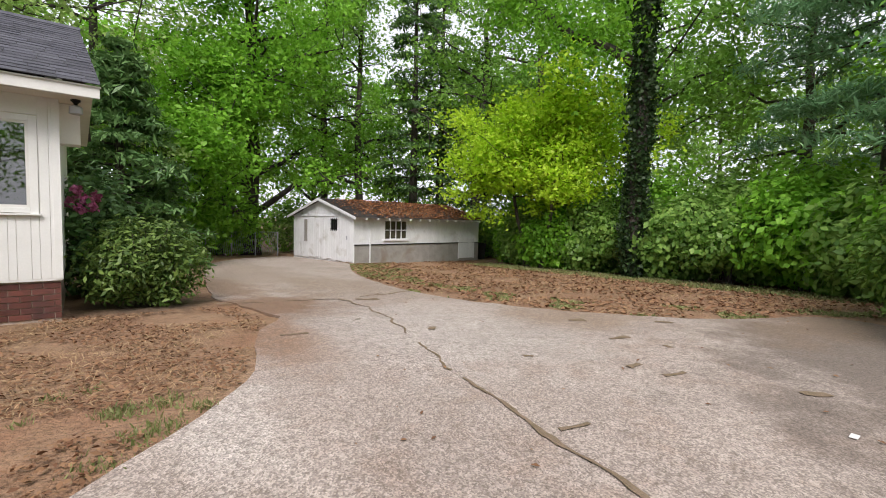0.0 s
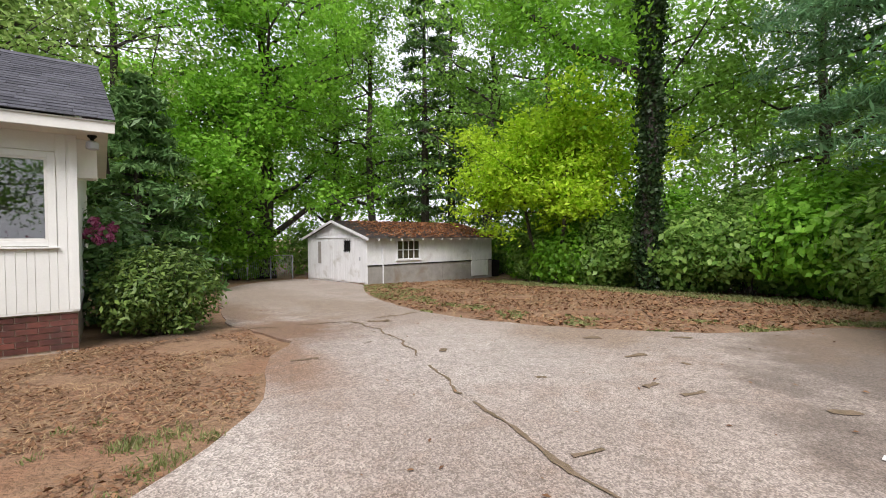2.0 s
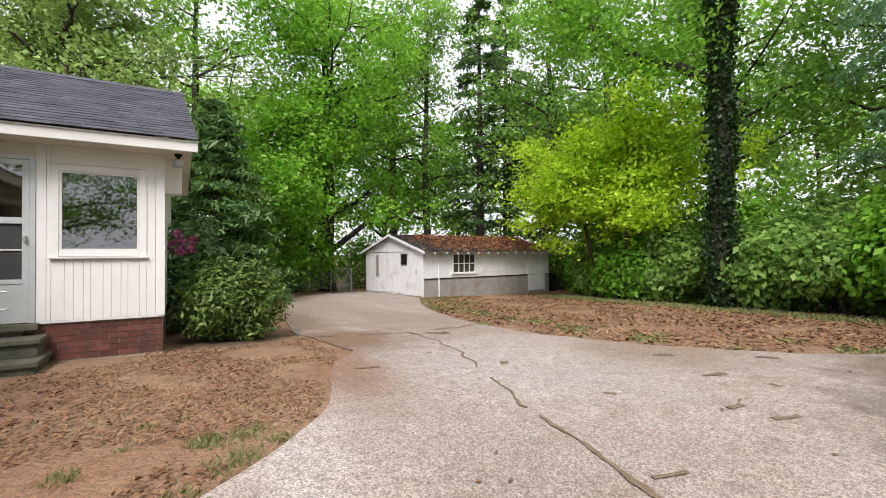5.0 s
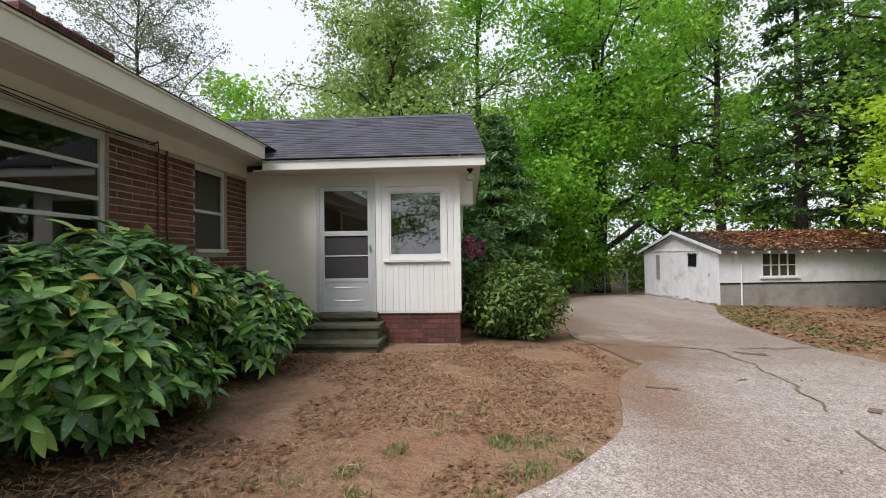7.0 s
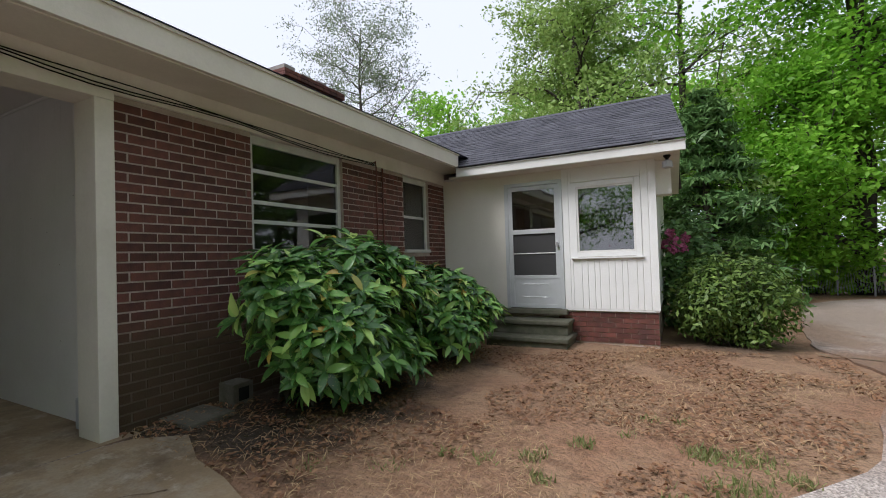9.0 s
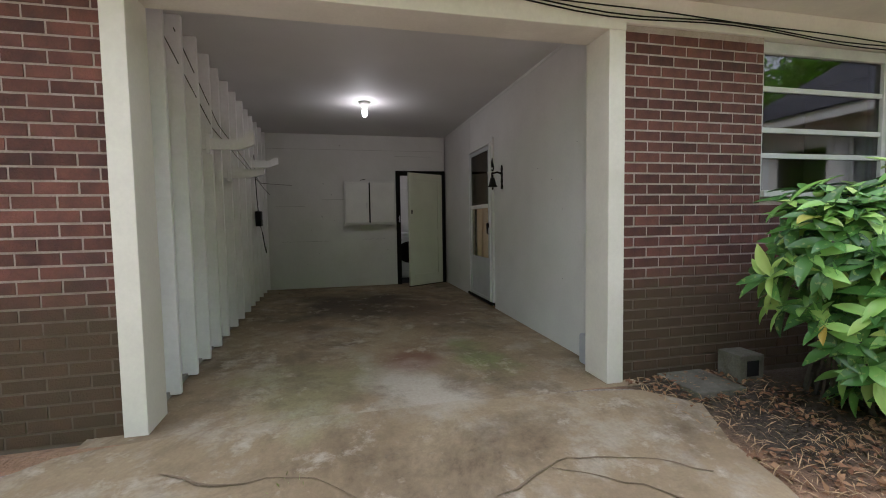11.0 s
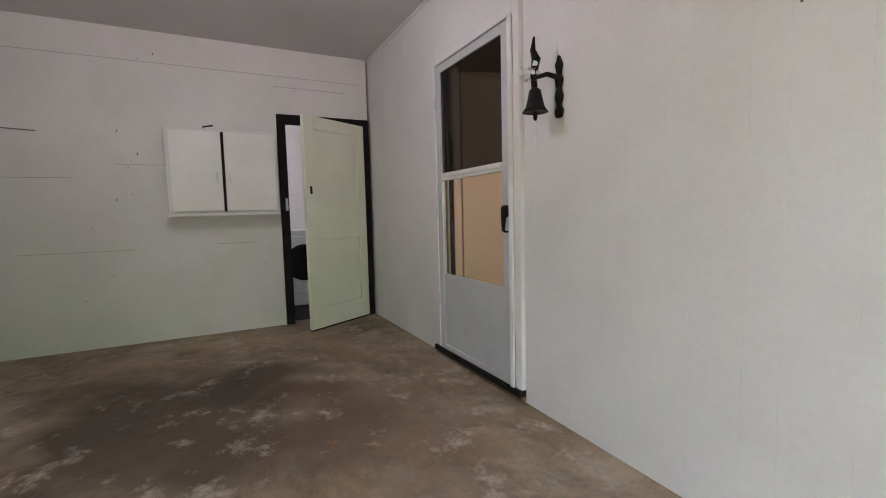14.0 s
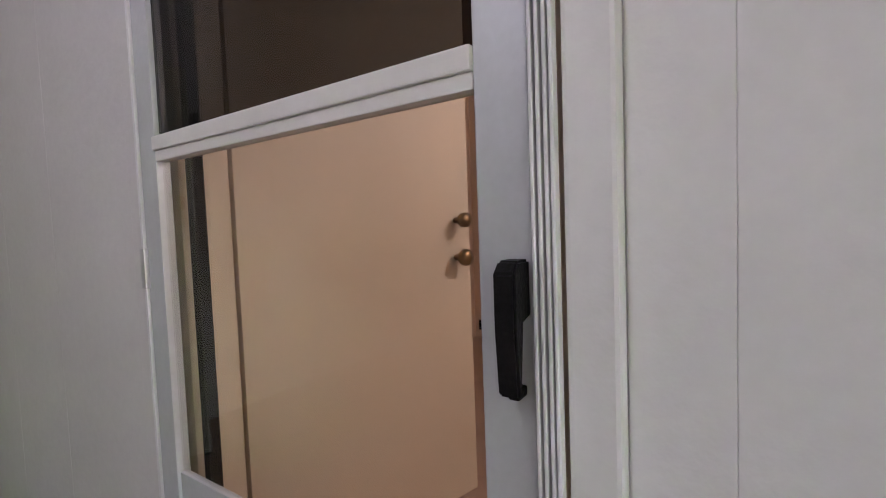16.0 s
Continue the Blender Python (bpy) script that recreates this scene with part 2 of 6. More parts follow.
brick_red = surface("brick_red", (0.165, 0.058, 0.040), (0.085, 0.033, 0.025), 7, 90, 0.85, 0.5, 0.006, third=(0.07, 0.035, 0.032), random_tint=0.35)
brick_island = surface("brick_island", (0.165, 0.058, 0.040), (0.085, 0.033, 0.025), 7, 90, 0.85, 0.5, 0.006, third=(0.07, 0.035, 0.032), random_tint=0.35, island=True)
brick_porch = surface("brick_porch", (0.17, 0.052, 0.036), (0.10, 0.036, 0.027), 7, 90, 0.85, 0.5, 0.006, third=(0.07, 0.035, 0.032), random_tint=0.35)
porch_mortar = surface("porch_mortar", (0.52, 0.43, 0.36), (0.38, 0.30, 0.25), 5, 120, 0.95, 0.5, 0.005)
mortar = surface("mortar", (0.49, 0.41, 0.355), (0.37, 0.30, 0.255), 5, 120, 0.95, 0.5, 0.005)


def algae(m, height, colour, cover):
    """A film of damp algae over the foot of a wall, with a ragged upper edge, in world height."""
    n, l = m.node_tree.nodes, m.node_tree.links
    base = n["Principled BSDF"].inputs["Base Color"]
    col = base.links[0].from_socket
    geo = n.new("ShaderNodeNewGeometry")
    sep = n.new("ShaderNodeSeparateXYZ")
    l.new(geo.outputs["Position"], sep.inputs[0])
    t = n.new("ShaderNodeTexNoise")
    t.inputs["Scale"].default_value = 3.0
    t.inputs["Detail"].default_value = 6
    l.new(geo.outputs["Position"], t.inputs["Vector"])
    ad = n.new("ShaderNodeMath")
    ad.operation = "MULTIPLY_ADD"
    ad.inputs[1].default_value = 0.32
    l.new(t.outputs["Fac"], ad.inputs[0])
    l.new(sep.outputs["Z"], ad.inputs[2])
    r = n.new("ShaderNodeMapRange")
    r.inputs[1].default_value, r.inputs[2].default_value = height - 0.02, height + 0.30
    r.inputs[3].default_value, r.inputs[4].default_value = cover, 0.0
    l.new(ad.outputs[0], r.inputs[0])
    l.new(blend(n, l, r.outputs[0], col, colour), base)


for m in (brick_red, brick_island, mortar):
    algae(m, 0.9, (0.060, 0.044, 0.020), 0.78)
shingle = surface("shingle", (0.085, 0.085, 0.10), (0.055, 0.055, 0.07), 3, 140, 0.9, 0.6, 0.006, random_tint=0.3, island=True)
step_stone = surface("step_stone", (0.15, 0.14, 0.10), (0.08, 0.085, 0.05), 5, 70, 0.9, 0.5, 0.01, third=(0.05, 0.06, 0.03))
block_grey = surface("block_grey", (0.36, 0.34, 0.31), (0.28, 0.26, 0.24), 3, 60, 0.9, 0.4, 0.008, third=(0.22, 0.17, 0.13))
block_mossy = surface("block_mossy", (0.17, 0.155, 0.125), (0.10, 0.095, 0.065), 6, 60, 0.95, 0.6, 0.01, third=(0.05, 0.055, 0.03))
# near-black fill: puts the shade of gaps and hollows into the colour
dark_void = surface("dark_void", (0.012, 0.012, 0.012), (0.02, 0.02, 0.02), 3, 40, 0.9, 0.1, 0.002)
bark = surface("bark", (0.085, 0.07, 0.055), (0.045, 0.037, 0.03), 5, 40, 0.95, 0.9, 0.03, stretch=(1, 1, 0.3))
stick = surface("stick", (0.10, 0.085, 0.065), (0.06, 0.05, 0.04), 9, 50, 0.9, 0.6, 0.01)
screen_mesh = surface("screen_mesh", (0.03, 0.03, 0.03), (0.045, 0.045, 0.042), 60, 300, 0.7, 0.2, 0.002)
roof_litter = surface("roof_litter", (0.30, 0.12, 0.055), (0.20, 0.075, 0.04), 3, 40, 0.95, 0.9, 0.03, third=(0.12, 0.07, 0.05))
roof_felt = surface("roof_felt", (0.10, 0.085, 0.08), (0.07, 0.06, 0.055), 3, 40, 0.95, 0.5, 0.02)
brass = surface("brass", (0.35, 0.24, 0.11), (0.22, 0.15, 0.07), 20, 90, 0.35, 0.1, 0.002, metal=0.9)
appliance = surface("appliance", (0.75, 0.76, 0.78), (0.71, 0.72, 0.74), 2, 80, 0.3, 0.02, 0.001, grain=0.05)
grey_plastic = surface("grey_plastic", (0.42, 0.43, 0.45), (0.36, 0.37, 0.39), 6, 70, 0.55, 0.1, 0.002, grain=0.05)
pane_glass = glass_material("pane_glass", (0.55, 0.57, 0.55), 0.2)
house_glass = glass_material("house_glass", (0.55, 0.56, 0.55), 0.08)
clear_glass = glass_material("clear_glass", (0.92, 0.92, 0.9), 0.02)
leaf_tree = leaf_material("leaf_tree", (0.13, 0.32, 0.022), (0.35, 0.66, 0.07), through_light=0.5)
leaf_far = leaf_material("leaf_far", (0.15, 0.31, 0.045), (0.33, 0.56, 0.10), through_light=0.5)
leaf_bright = leaf_material("leaf_bright", (0.36, 0.58, 0.02), (0.66, 0.86, 0.07), through_light=0.55)
leaf_dark = leaf_material("leaf_dark", (0.07, 0.155, 0.045), (0.20, 0.34, 0.11), through_light=0.3)
leaf_pine = leaf_material("leaf_pine", (0.14, 0.30, 0.14), (0.29, 0.49, 0.25), through_light=0.35)
leaf_hedge = leaf_material("leaf_hedge", (0.12, 0.25, 0.045), (0.40, 0.60, 0.14), through_light=0.5)
leaf_bush = leaf_material("leaf_bush", (0.06, 0.12, 0.025), (0.25, 0.36, 0.08))
leaf_ivy = leaf_material("leaf_ivy", (0.015, 0.04, 0.012), (0.05, 0.09, 0.025), through_light=0.15)
leaf_light = leaf_material("leaf_light", (0.20, 0.33, 0.07), (0.42, 0.56, 0.17))
leaf_thin = leaf_material("leaf_thin", (0.15, 0.20, 0.12), (0.30, 0.37, 0.22))
grass_blade = leaf_material("grass_blade", (0.15, 0.19, 0.06), (0.38, 0.38, 0.17))
petal = leaf_material("petal", (0.50, 0.10, 0.25), (0.72, 0.28, 0.45), through_light=0.25)
litter = leaf_material("litter", (0.13, 0.06, 0.03), (0.33, 0.19, 0.10), rough=0.85, through_light=0.05)
straw = leaf_material("straw", (0.30, 0.19, 0.10), (0.45, 0.32, 0.18), rough=0.85, through_light=0.05)


def stain(n, l, tc, warp, col, x, y, rx, ry, colour, strength, grain=0.9):
    """An oval stain with a ragged edge."""
    mp = n.new("ShaderNodeMapping")
    mp.inputs["Location"].default_value = (-x / rx, -y / ry, 0)
    mp.inputs["Scale"].default_value = (1 / rx, 1 / ry, 0)
    l.new(tc.outputs["Object"], mp.inputs[0])
    ln = n.new("ShaderNodeVectorMath")
    ln.operation = "LENGTH"
    l.new(mp.outputs[0], ln.inputs[0])
    ad = n.new("ShaderNodeMath")
    ad.operation = "MULTIPLY_ADD"
    ad.inputs[1].default_value = grain * 2
    l.new(warp.outputs["Fac"], ad.inputs[0])
    l.new(ln.outputs["Value"], ad.inputs[2])
    r = n.new("ShaderNodeMapRange")
    r.inputs[1].default_value, r.inputs[2].default_value = 0.55 + grain, 1.3 + grain
    r.inputs[3].default_value, r.inputs[4].default_value = strength, 0.0
    l.new(ad.outputs[0], r.inputs[0])
    return blend(n, l, r.outputs[0], col, colour)


def concrete_material(name, a, b, c, spot_scale, stains):
    """Worn concrete with exposed pale stones."""
    m, n, l = material(name)
    p = n["Principled BSDF"]
    col = blend(n, l, noise_at(n, l, 0.45, 6, 0.65, 0.35, 0.65, distort=0.5), a, b)
    col = blend(n, l, noise_at(n, l, 1.7, 6, 0.7, 0.5, 0.75), col, c)
    tc = n.new("ShaderNodeTexCoord")
    warp = n.new("ShaderNodeTexNoise")
    warp.inputs["Scale"].default_value = 1.6
    warp.inputs["Detail"].default_value = 7
    warp.inputs["Roughness"].default_value = 0.65
    l.new(tc.outputs["Object"], warp.inputs["Vector"])
    for spot in stains:
        col = stain(n, l, tc, warp, col, *spot, 1.1)
    v = n.new("ShaderNodeTexVoronoi")
    v.inputs["Scale"].default_value = spot_scale
    l.new(tc.outputs["Object"], v.inputs["Vector"])
    bw = n.new("ShaderNodeRGBToBW")
    l.new(v.outputs["Color"], bw.inputs[0])
    st = n.new("ShaderNodeMapRange")
    st.inputs[1].default_value, st.inputs[2].default_value = 0.25, 0.8
    st.inputs[3].default_value, st.inputs[4].default_value = 0.58, 1.36
    l.new(bw.outputs[0], st.inputs[0])
    col = blend(n, l, 1.0, col, st.outputs[0], "MULTIPLY")
    pits = noise_at(n, l, 24.0, 5, 0.75, 0.52, 0.62)
    col = blend(n, l, pits, col, blend(n, l, 0.5, col, (0.10, 0.075, 0.055)))
    patchy = noise_at(n, l, 9.0, 6, 0.7, 0.3, 0.7)
    col = blend(n, l, patchy, blend(n, l, 0.38, col, (0.12, 0.09, 0.07)), col)
    l.new(col, p.inputs["Base Color"])
    p.inputs["Roughness"].default_value = 0.9
    bump(n, l, v.outputs["Distance"], 0.5, 0.008)
    return m


drive_concrete = concrete_material("drive_concrete", (0.455, 0.385, 0.335), (0.345, 0.285, 0.245), (0.31, 0.225, 0.175), 96, [
    (0.9, -7.0, 1.3, 1.7, (0.15, 0.12, 0.075), 0.85), (6.0, -0.2, 1.0, 1.2, (0.21, 0.12, 0.07), 0.95), (5.3, -2.0, 0.55, 1.4, (0.26, 0.15, 0.09), 0.9), (5.9, 3.0, 0.6, 2.4, (0.23, 0.14, 0.085), 0.85), (8.3, 1.6, 1.3, 2.2, (0.27, 0.20, 0.14), 0.5), (7.0, 6.0, 1.5, 5.0, (0.29, 0.22, 0.16), 0.55),
    (9.6, -3.2, 1.2, 1.0, (0.26, 0.17, 0.10), 0.6), (12.0, -6.8, 3.2, 2.0, (0.18, 0.13, 0.095), 0.9), (4.4, -4.4, 0.35, 0.7, (0.58, 0.53, 0.48), 0.55), (7.2, -3.0, 1.4, 2.0, (0.48, 0.44, 0.40), 0.5), (9.0, -8.8, 3.0, 2.2, (0.17, 0.135, 0.11), 0.85), (10.5, -6.6, 2.4, 1.3, (0.17, 0.14, 0.12), 0.75), (8.2, -7.5, 1.4, 0.9, (0.19, 0.15, 0.125), 0.7), (12.5, -5.9, 2.2, 0.7, (0.22, 0.15, 0.10), 0.7)])
def dirt_material():
    """Red-brown earth; leaf mould and the bushes' shade are painted in as dark ovals."""
    m = surface("ground_dirt", (0.29, 0.155, 0.085), (0.34, 0.215, 0.125), 1.2, 25, 0.95, 0.8, 0.03, third=(0.21, 0.13, 0.065))
    n, l = m.node_tree.nodes, m.node_tree.links
    base = n["Principled BSDF"].inputs["Base Color"]
    col = base.links[0].from_socket
    tc = n.new("ShaderNodeTexCoord")
    warp = n.new("ShaderNodeTexNoise")
    warp.inputs["Scale"].default_value = 2.4
    warp.inputs["Detail"].default_value = 6
    l.new(tc.outputs["Object"], warp.inputs["Vector"])
    col = blend(n, l, noise_at(n, l, 7.0, 7, 0.75, 0.5, 0.7), col, (0.14, 0.075, 0.04))
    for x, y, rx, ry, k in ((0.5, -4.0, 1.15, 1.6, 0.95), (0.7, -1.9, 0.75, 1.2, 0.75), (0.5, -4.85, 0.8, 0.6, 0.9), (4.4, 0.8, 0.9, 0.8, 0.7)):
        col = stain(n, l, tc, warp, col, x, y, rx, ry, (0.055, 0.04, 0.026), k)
    l.new(col, base)
    return m


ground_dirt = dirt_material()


def floor_material():
    """Old carport slab: tan concrete with dark, rusty and mossy stains."""
    m, n, l = material("carport_floor")
    p = n["Principled BSDF"]
    col = blend(n, l, noise_at(n, l, 0.8, 6, 0.65, 0.35, 0.65, distort=0.6), (0.33, 0.25, 0.15), (0.22, 0.155, 0.085))
    col = blend(n, l, noise_at(n, l, 2.6, 7, 0.7, 0.5, 0.72), col, (0.38, 0.33, 0.25))
    tc = n.new("ShaderNodeTexCoord")
    warp = n.new("ShaderNodeTexNoise")
    warp.inputs["Scale"].default_value = 2.2
    warp.inputs["Detail"].default_value = 5
    l.new(tc.outputs["Object"], warp.inputs["Vector"])

    col = stain(n, l, tc, warp, col, -3.5, -7.1, 1.1, 0.9, (0.045, 0.030, 0.016), 0.95, 1.2)
    col = stain(n, l, tc, warp, col, -2.9, -6.2, 1.0, 0.5, (0.13, 0.075, 0.04), 0.6)
    col = stain(n, l, tc, warp, col, -0.95, -6.75, 0.35, 0.22, (0.16, 0.062, 0.03), 0.85)
    col = stain(n, l, tc, warp, col, -0.75, -6.15, 0.42, 0.2, (0.17, 0.22, 0.06), 0.7, 1.9)
    col = stain(n, l, tc, warp, col, -0.4, -7.6, 0.7, 0.4, (0.22, 0.23, 0.10), 0.45, 1.9)
    col = stain(n, l, tc, warp, col, -0.2, -6.8, 0.5, 0.35, (0.5, 0.45, 0.37), 0.6, 1.2)
    col = blend(n, l, noise_at(n, l, 1.1, 8, 0.75, 0.47, 0.68, distort=0.4), col, (0.105, 0.07, 0.036))
    col = blend(n, l, noise_at(n, l, 4.5, 8, 0.7, 0.56, 0.74, distort=0.15), col, (0.47, 0.41, 0.32))
    fine = noise_at(n, l, 45, 4, 0.65, 0.3, 0.7)
    col = blend(n, l, fine, col, blend(n, l, 0.22, col, (0.05, 0.04, 0.03)))
    l.new(col, p.inputs["Base Color"])
    p.inputs["Roughness"].default_value = 0.75
    bump(n, l, fine, 0.2, 0.004)
    return m


slab_floor = floor_material()


def emitter(name, colour, strength):
    m, n, l = material(name)
    p = n["Principled BSDF"]
    p.inputs["Emission Color"].default_value = rgb(colour)
    p.inputs["Emission Strength"].default_value = strength
    return m


bulb_glow = emitter("bulb_glow", (1.0, 0.96, 0.92), 10)
for dull in (black_iron, black_trim, dark_void):
    dull.node_tree.nodes["Principled BSDF"].inputs["Specular IOR Level"].default_value = 0.12

# ---- ground ----
def ground_sheet():
    near = np.linspace(-14, 30, 150)
    xs = np.concatenate([[-700, -250, -90, -40, -22], near, [40, 60, 110, 260, 700]])
    near = np.linspace(-18, 26, 150)
    ys = np.concatenate([[-700, -250, -90, -50, -30], near, [36, 60, 110, 260, 700]])
    verts = []
    for y in ys:
        for x in xs:
            z = gz(x, y)
            if -13 < x < 29 and -17 < y < 25:
                z += 0.022 * noise.noise((x * 1.3, y * 1.3, 0.2)) + 0.01 * noise.noise((x * 4, y * 4, 3.0))
            if x < 0.1:
                z -= 0.2 * smooth01((0.1 - x) / 0.5)
            verts.append((x, y, z - 0.015))
    n = len(xs)
    faces = np.array([(j * n + i, j * n + i + 1, (j + 1) * n + i + 1, (j + 1) * n + i) for j in range(len(ys) - 1) for i in range(n - 1)])
    return fast_mesh("ground", np.array(verts), faces)


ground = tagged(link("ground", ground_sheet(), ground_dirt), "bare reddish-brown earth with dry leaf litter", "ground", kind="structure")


def rounded_loop(points, wobble, steps=8):
    """A closed smooth line through the points."""
    out = []
    n = len(points)
    for i in range(n):
        p0, p1, p2, p3 = (Vector(points[(i + k) % n]) for k in (-1, 0, 1, 2))
        far = max(2, int((p2 - p1).length / 0.25))
        for s in range(far):
            t = s / far
            q = 0.5 * (2 * p1 + (p2 - p0) * t + (2 * p0 - 5 * p1 + 4 * p2 - p3) * t * t + (3 * p1 - p0 - 3 * p2 + p3) * t ** 3)
            w = wobble * noise.noise((q.x * 1.9, q.y * 1.9, 5.0))
            out.append((q.x + w, q.y + w * 0.7))
    return out


def sheet(name, outline, lift, spacing, mat, depth=0.06):
    """A slab over the ground inside an outline, with an edge that goes down into the earth."""
    xs, ys = [p[0] for p in outline], [p[1] for p in outline]
    pts = [Vector(p) for p in outline]
    inner = []
    for x in np.arange(min(xs), max(xs), spacing):
        for y in np.arange(min(ys), max(ys), spacing):
            inner.append(Vector((x + rng.uniform(-0.05, 0.05), y + rng.uniform(-0.05, 0.05))))
    n = len(pts)
    v, e, f, *_ = geometry.delaunay_2d_cdt(pts + inner, [(i, (i + 1) % n) for i in range(n)], [], 1, 1e-4)
    bm = bmesh.new()
    vs = [bm.verts.new((p.x, p.y, gz(p.x, p.y) + lift + 0.006 * noise.noise((p.x * 0.9, p.y * 0.9, 8.0)))) for p in v]
    for face in f:
        try:
            bm.faces.new([vs[i] for i in face])
        except ValueError:
            pass
    bmesh.ops.delete(bm, geom=[q for q in bm.verts if not q.link_faces], context="VERTS")
    rim = [q for q in bm.edges if q.is_boundary]
    ext = bmesh.ops.extrude_edge_only(bm, edges=rim)
    for q in ext["geom"]:
        if isinstance(q, bmesh.types.BMVert):
            q.co.z -= depth
    bmesh.ops.recalc_face_normals(bm, faces=bm.faces)
    return part(name, bm, mat)


DRIVE = [(3.83, -4.51), (4.24, -4.15), (4.66, -3.65), (4.85, -3.2), (5.0, -2.6), (5.3, -1.9), (5.75, -1.2), (5.6, 0.0), (5.45, 1.3), (5.85, 3.85), (6.9, 8.9), (8.6, 12.0), (10.6, 13.6), (11.4, 13.4),
         (11.75, 10.5), (11.75, 8.4), (10.6, 6.0), (9.5, 3.0), (9.1, 0.4), (9.3, -1.6), (10.1, -3.3), (11.3, -4.6), (13.3, -5.6), (13.4, -6.3), (12.2, -7.2), (10.6, -8.0), (10.2, -9.5), (10.0, -15), (6, -16), (1.8, -14.0), (0.5, -9.2), (0.3, -8.7),
         (0.28, -7.0), (0.25, -5.45), (0.96, -5.4), (1.6, -5.55), (2.4, -5.55), (3.2, -5.05)]
drive = tagged(sheet("driveway", rounded_loop(DRIVE, 0.10), 0.012, 0.3, drive_concrete), "worn pale concrete driveway with exposed stones and long cracks", "driveway", kind="structure")


def crack(points, width, mat, label, lift=0.0195):
    """A thin ribbon of dirt and moss that fills a crack."""
    bm = bmesh.new()
    last = None
    dense = []
    for a, b in zip(points, points[1:]):
        k = max(2, int(math.dist(a, b) / 0.07))
        dense += [(a[0] + (b[0] - a[0]) * i / k, a[1] + (b[1] - a[1]) * i / k) for i in range(k)]
    for i, (x, y) in enumerate(dense):
        nx, ny = dense[min(i + 1, len(dense) - 1)]
        px, py = dense[max(i - 1, 0)]
        d = Vector((nx - px, ny - py)).normalized()
        w = width * (0.25 + 1.7 * abs(noise.noise((x * 2.2, y * 2.2, 1))) + 0.6 * random.random())
        j = 0.09 * noise.noise((x * 2.3, y * 2.3, 4.0)) + 0.03 * noise.noise((x * 9, y * 9, 4.0))
        z = gz(x, y) + lift
        pair = [bm.verts.new((x - d.y * (s * w + j), y + d.x * (s * w + j), z)) for s in (-1, 0, 1)]
        pair[1].co.z += 0.0015
        if last and noise.noise((x * 1.4, y * 1.4, 7)) > -0.25:
            for k in (0, 1):
                bm.faces.new((last[k], pair[k], pair[k + 1], last[k + 1]))
        last = pair
    return tagged(part("driveway_crack", bm, mat), label, "crack", kind="structure")


apron = tagged(sheet("apron", rounded_loop([(0.29, -5.42), (0.96, -5.36), (1.6, -5.52), (2.15, -5.8), (2.2, -6.6), (2.1, -7.6), (1.9, -8.7), (0.29, -8.76)], 0.06), 0.02, 0.3, slab_floor), "stained concrete apron before the carport", "apron", kind="structure")
crack_dirt = surface("crack_dirt", (0.25, 0.175, 0.115), (0.17, 0.125, 0.07), 6, 60, 0.95, 0.8, 0.01)
crack([(7.25, -0.1), (7.23, -0.7), (7.18, -1.4), (7.02, -2.1), (6.76, -2.85), (6.52, -3.5), (6.22, -4.3), (6.06, -5.0), (6.0, -5.45), (5.88, -5.95), (5.73, -6.5), (5.6, -7.6), (5.5, -9)], 0.017, crack_dirt, "long crack in the concrete filled with dirt and moss")
for x, y, w in ((7.43, -3.3, 0.06), (8.46, -3.95, 0.07), (5.53, -2.32, 0.05), (9.3, -3.6, 0.05), (8.93, -5.12, 0.05), (8.7, -4.6, 0.04), (7.68, -0.3, 0.06), (6.9, -1.2, 0.03)):
    crack([(x - 0.12, y + 0.05), (x, y), (x + 0.13, y - 0.03), (x + 0.2, y - 0.09)], w, crack_dirt, "worn hollow in the concrete filled with dirt")
crack([(5.3, 0.3), (6.2, 0.15), (7.2, 0.0), (7.9, 0.1), (8.5, 0.15), (9.1, 0.3)], 0.025, crack_dirt, "joint across the concrete filled with dirt")
crack([(7.6, 0.05), (7.5, -0.25), (7.9, -0.5)], 0.05, crack_dirt, "short crack in the concrete filled with dirt")
for pts in ([(1.75, -7.3), (1.17, -6.83), (0.94, -6.49), (0.86, -6.28), (1.0, -5.95), (1.2, -5.6)], [(1.56, -5.95), (1.3, -5.9), (1.15, -6.05), (0.94, -6.49)], [(0.6, -8.2), (0.8, -7.5), (1.17, -6.83)]):
    crack(pts, 0.005, crack_dirt, "crack in the stained apron filled with dirt", 0.0255)
for k in range(20):
    x, y = rng.uniform(5.6, 12.5), rng.uniform(-6.5, -0.6)
    if x < 9.0 + max(0, (-1.6 - y)) * 0.6:
        a, s = rng.uniform(-0.8, 0.2), rng.uniform(0.06, 0.2)
        crack([(x, y), (x + s * math.cos(a), y + s * math.sin(a)), (x + 2 * s * math.cos(a), y + 2 * s * math.sin(a) + 0.04)], rng.uniform(0.015, 0.05), crack_dirt, "worn hollow in the concrete filled with dirt")

# ---- house: brick wall, posts, header, eaves ----
FLOOR = 0.15
def floor_z(x):
    """The slab falls a little towards the opening."""
    return FLOOR - 0.04 * min(max((x + 3.6) / 3.6, 0.0), 1.0)


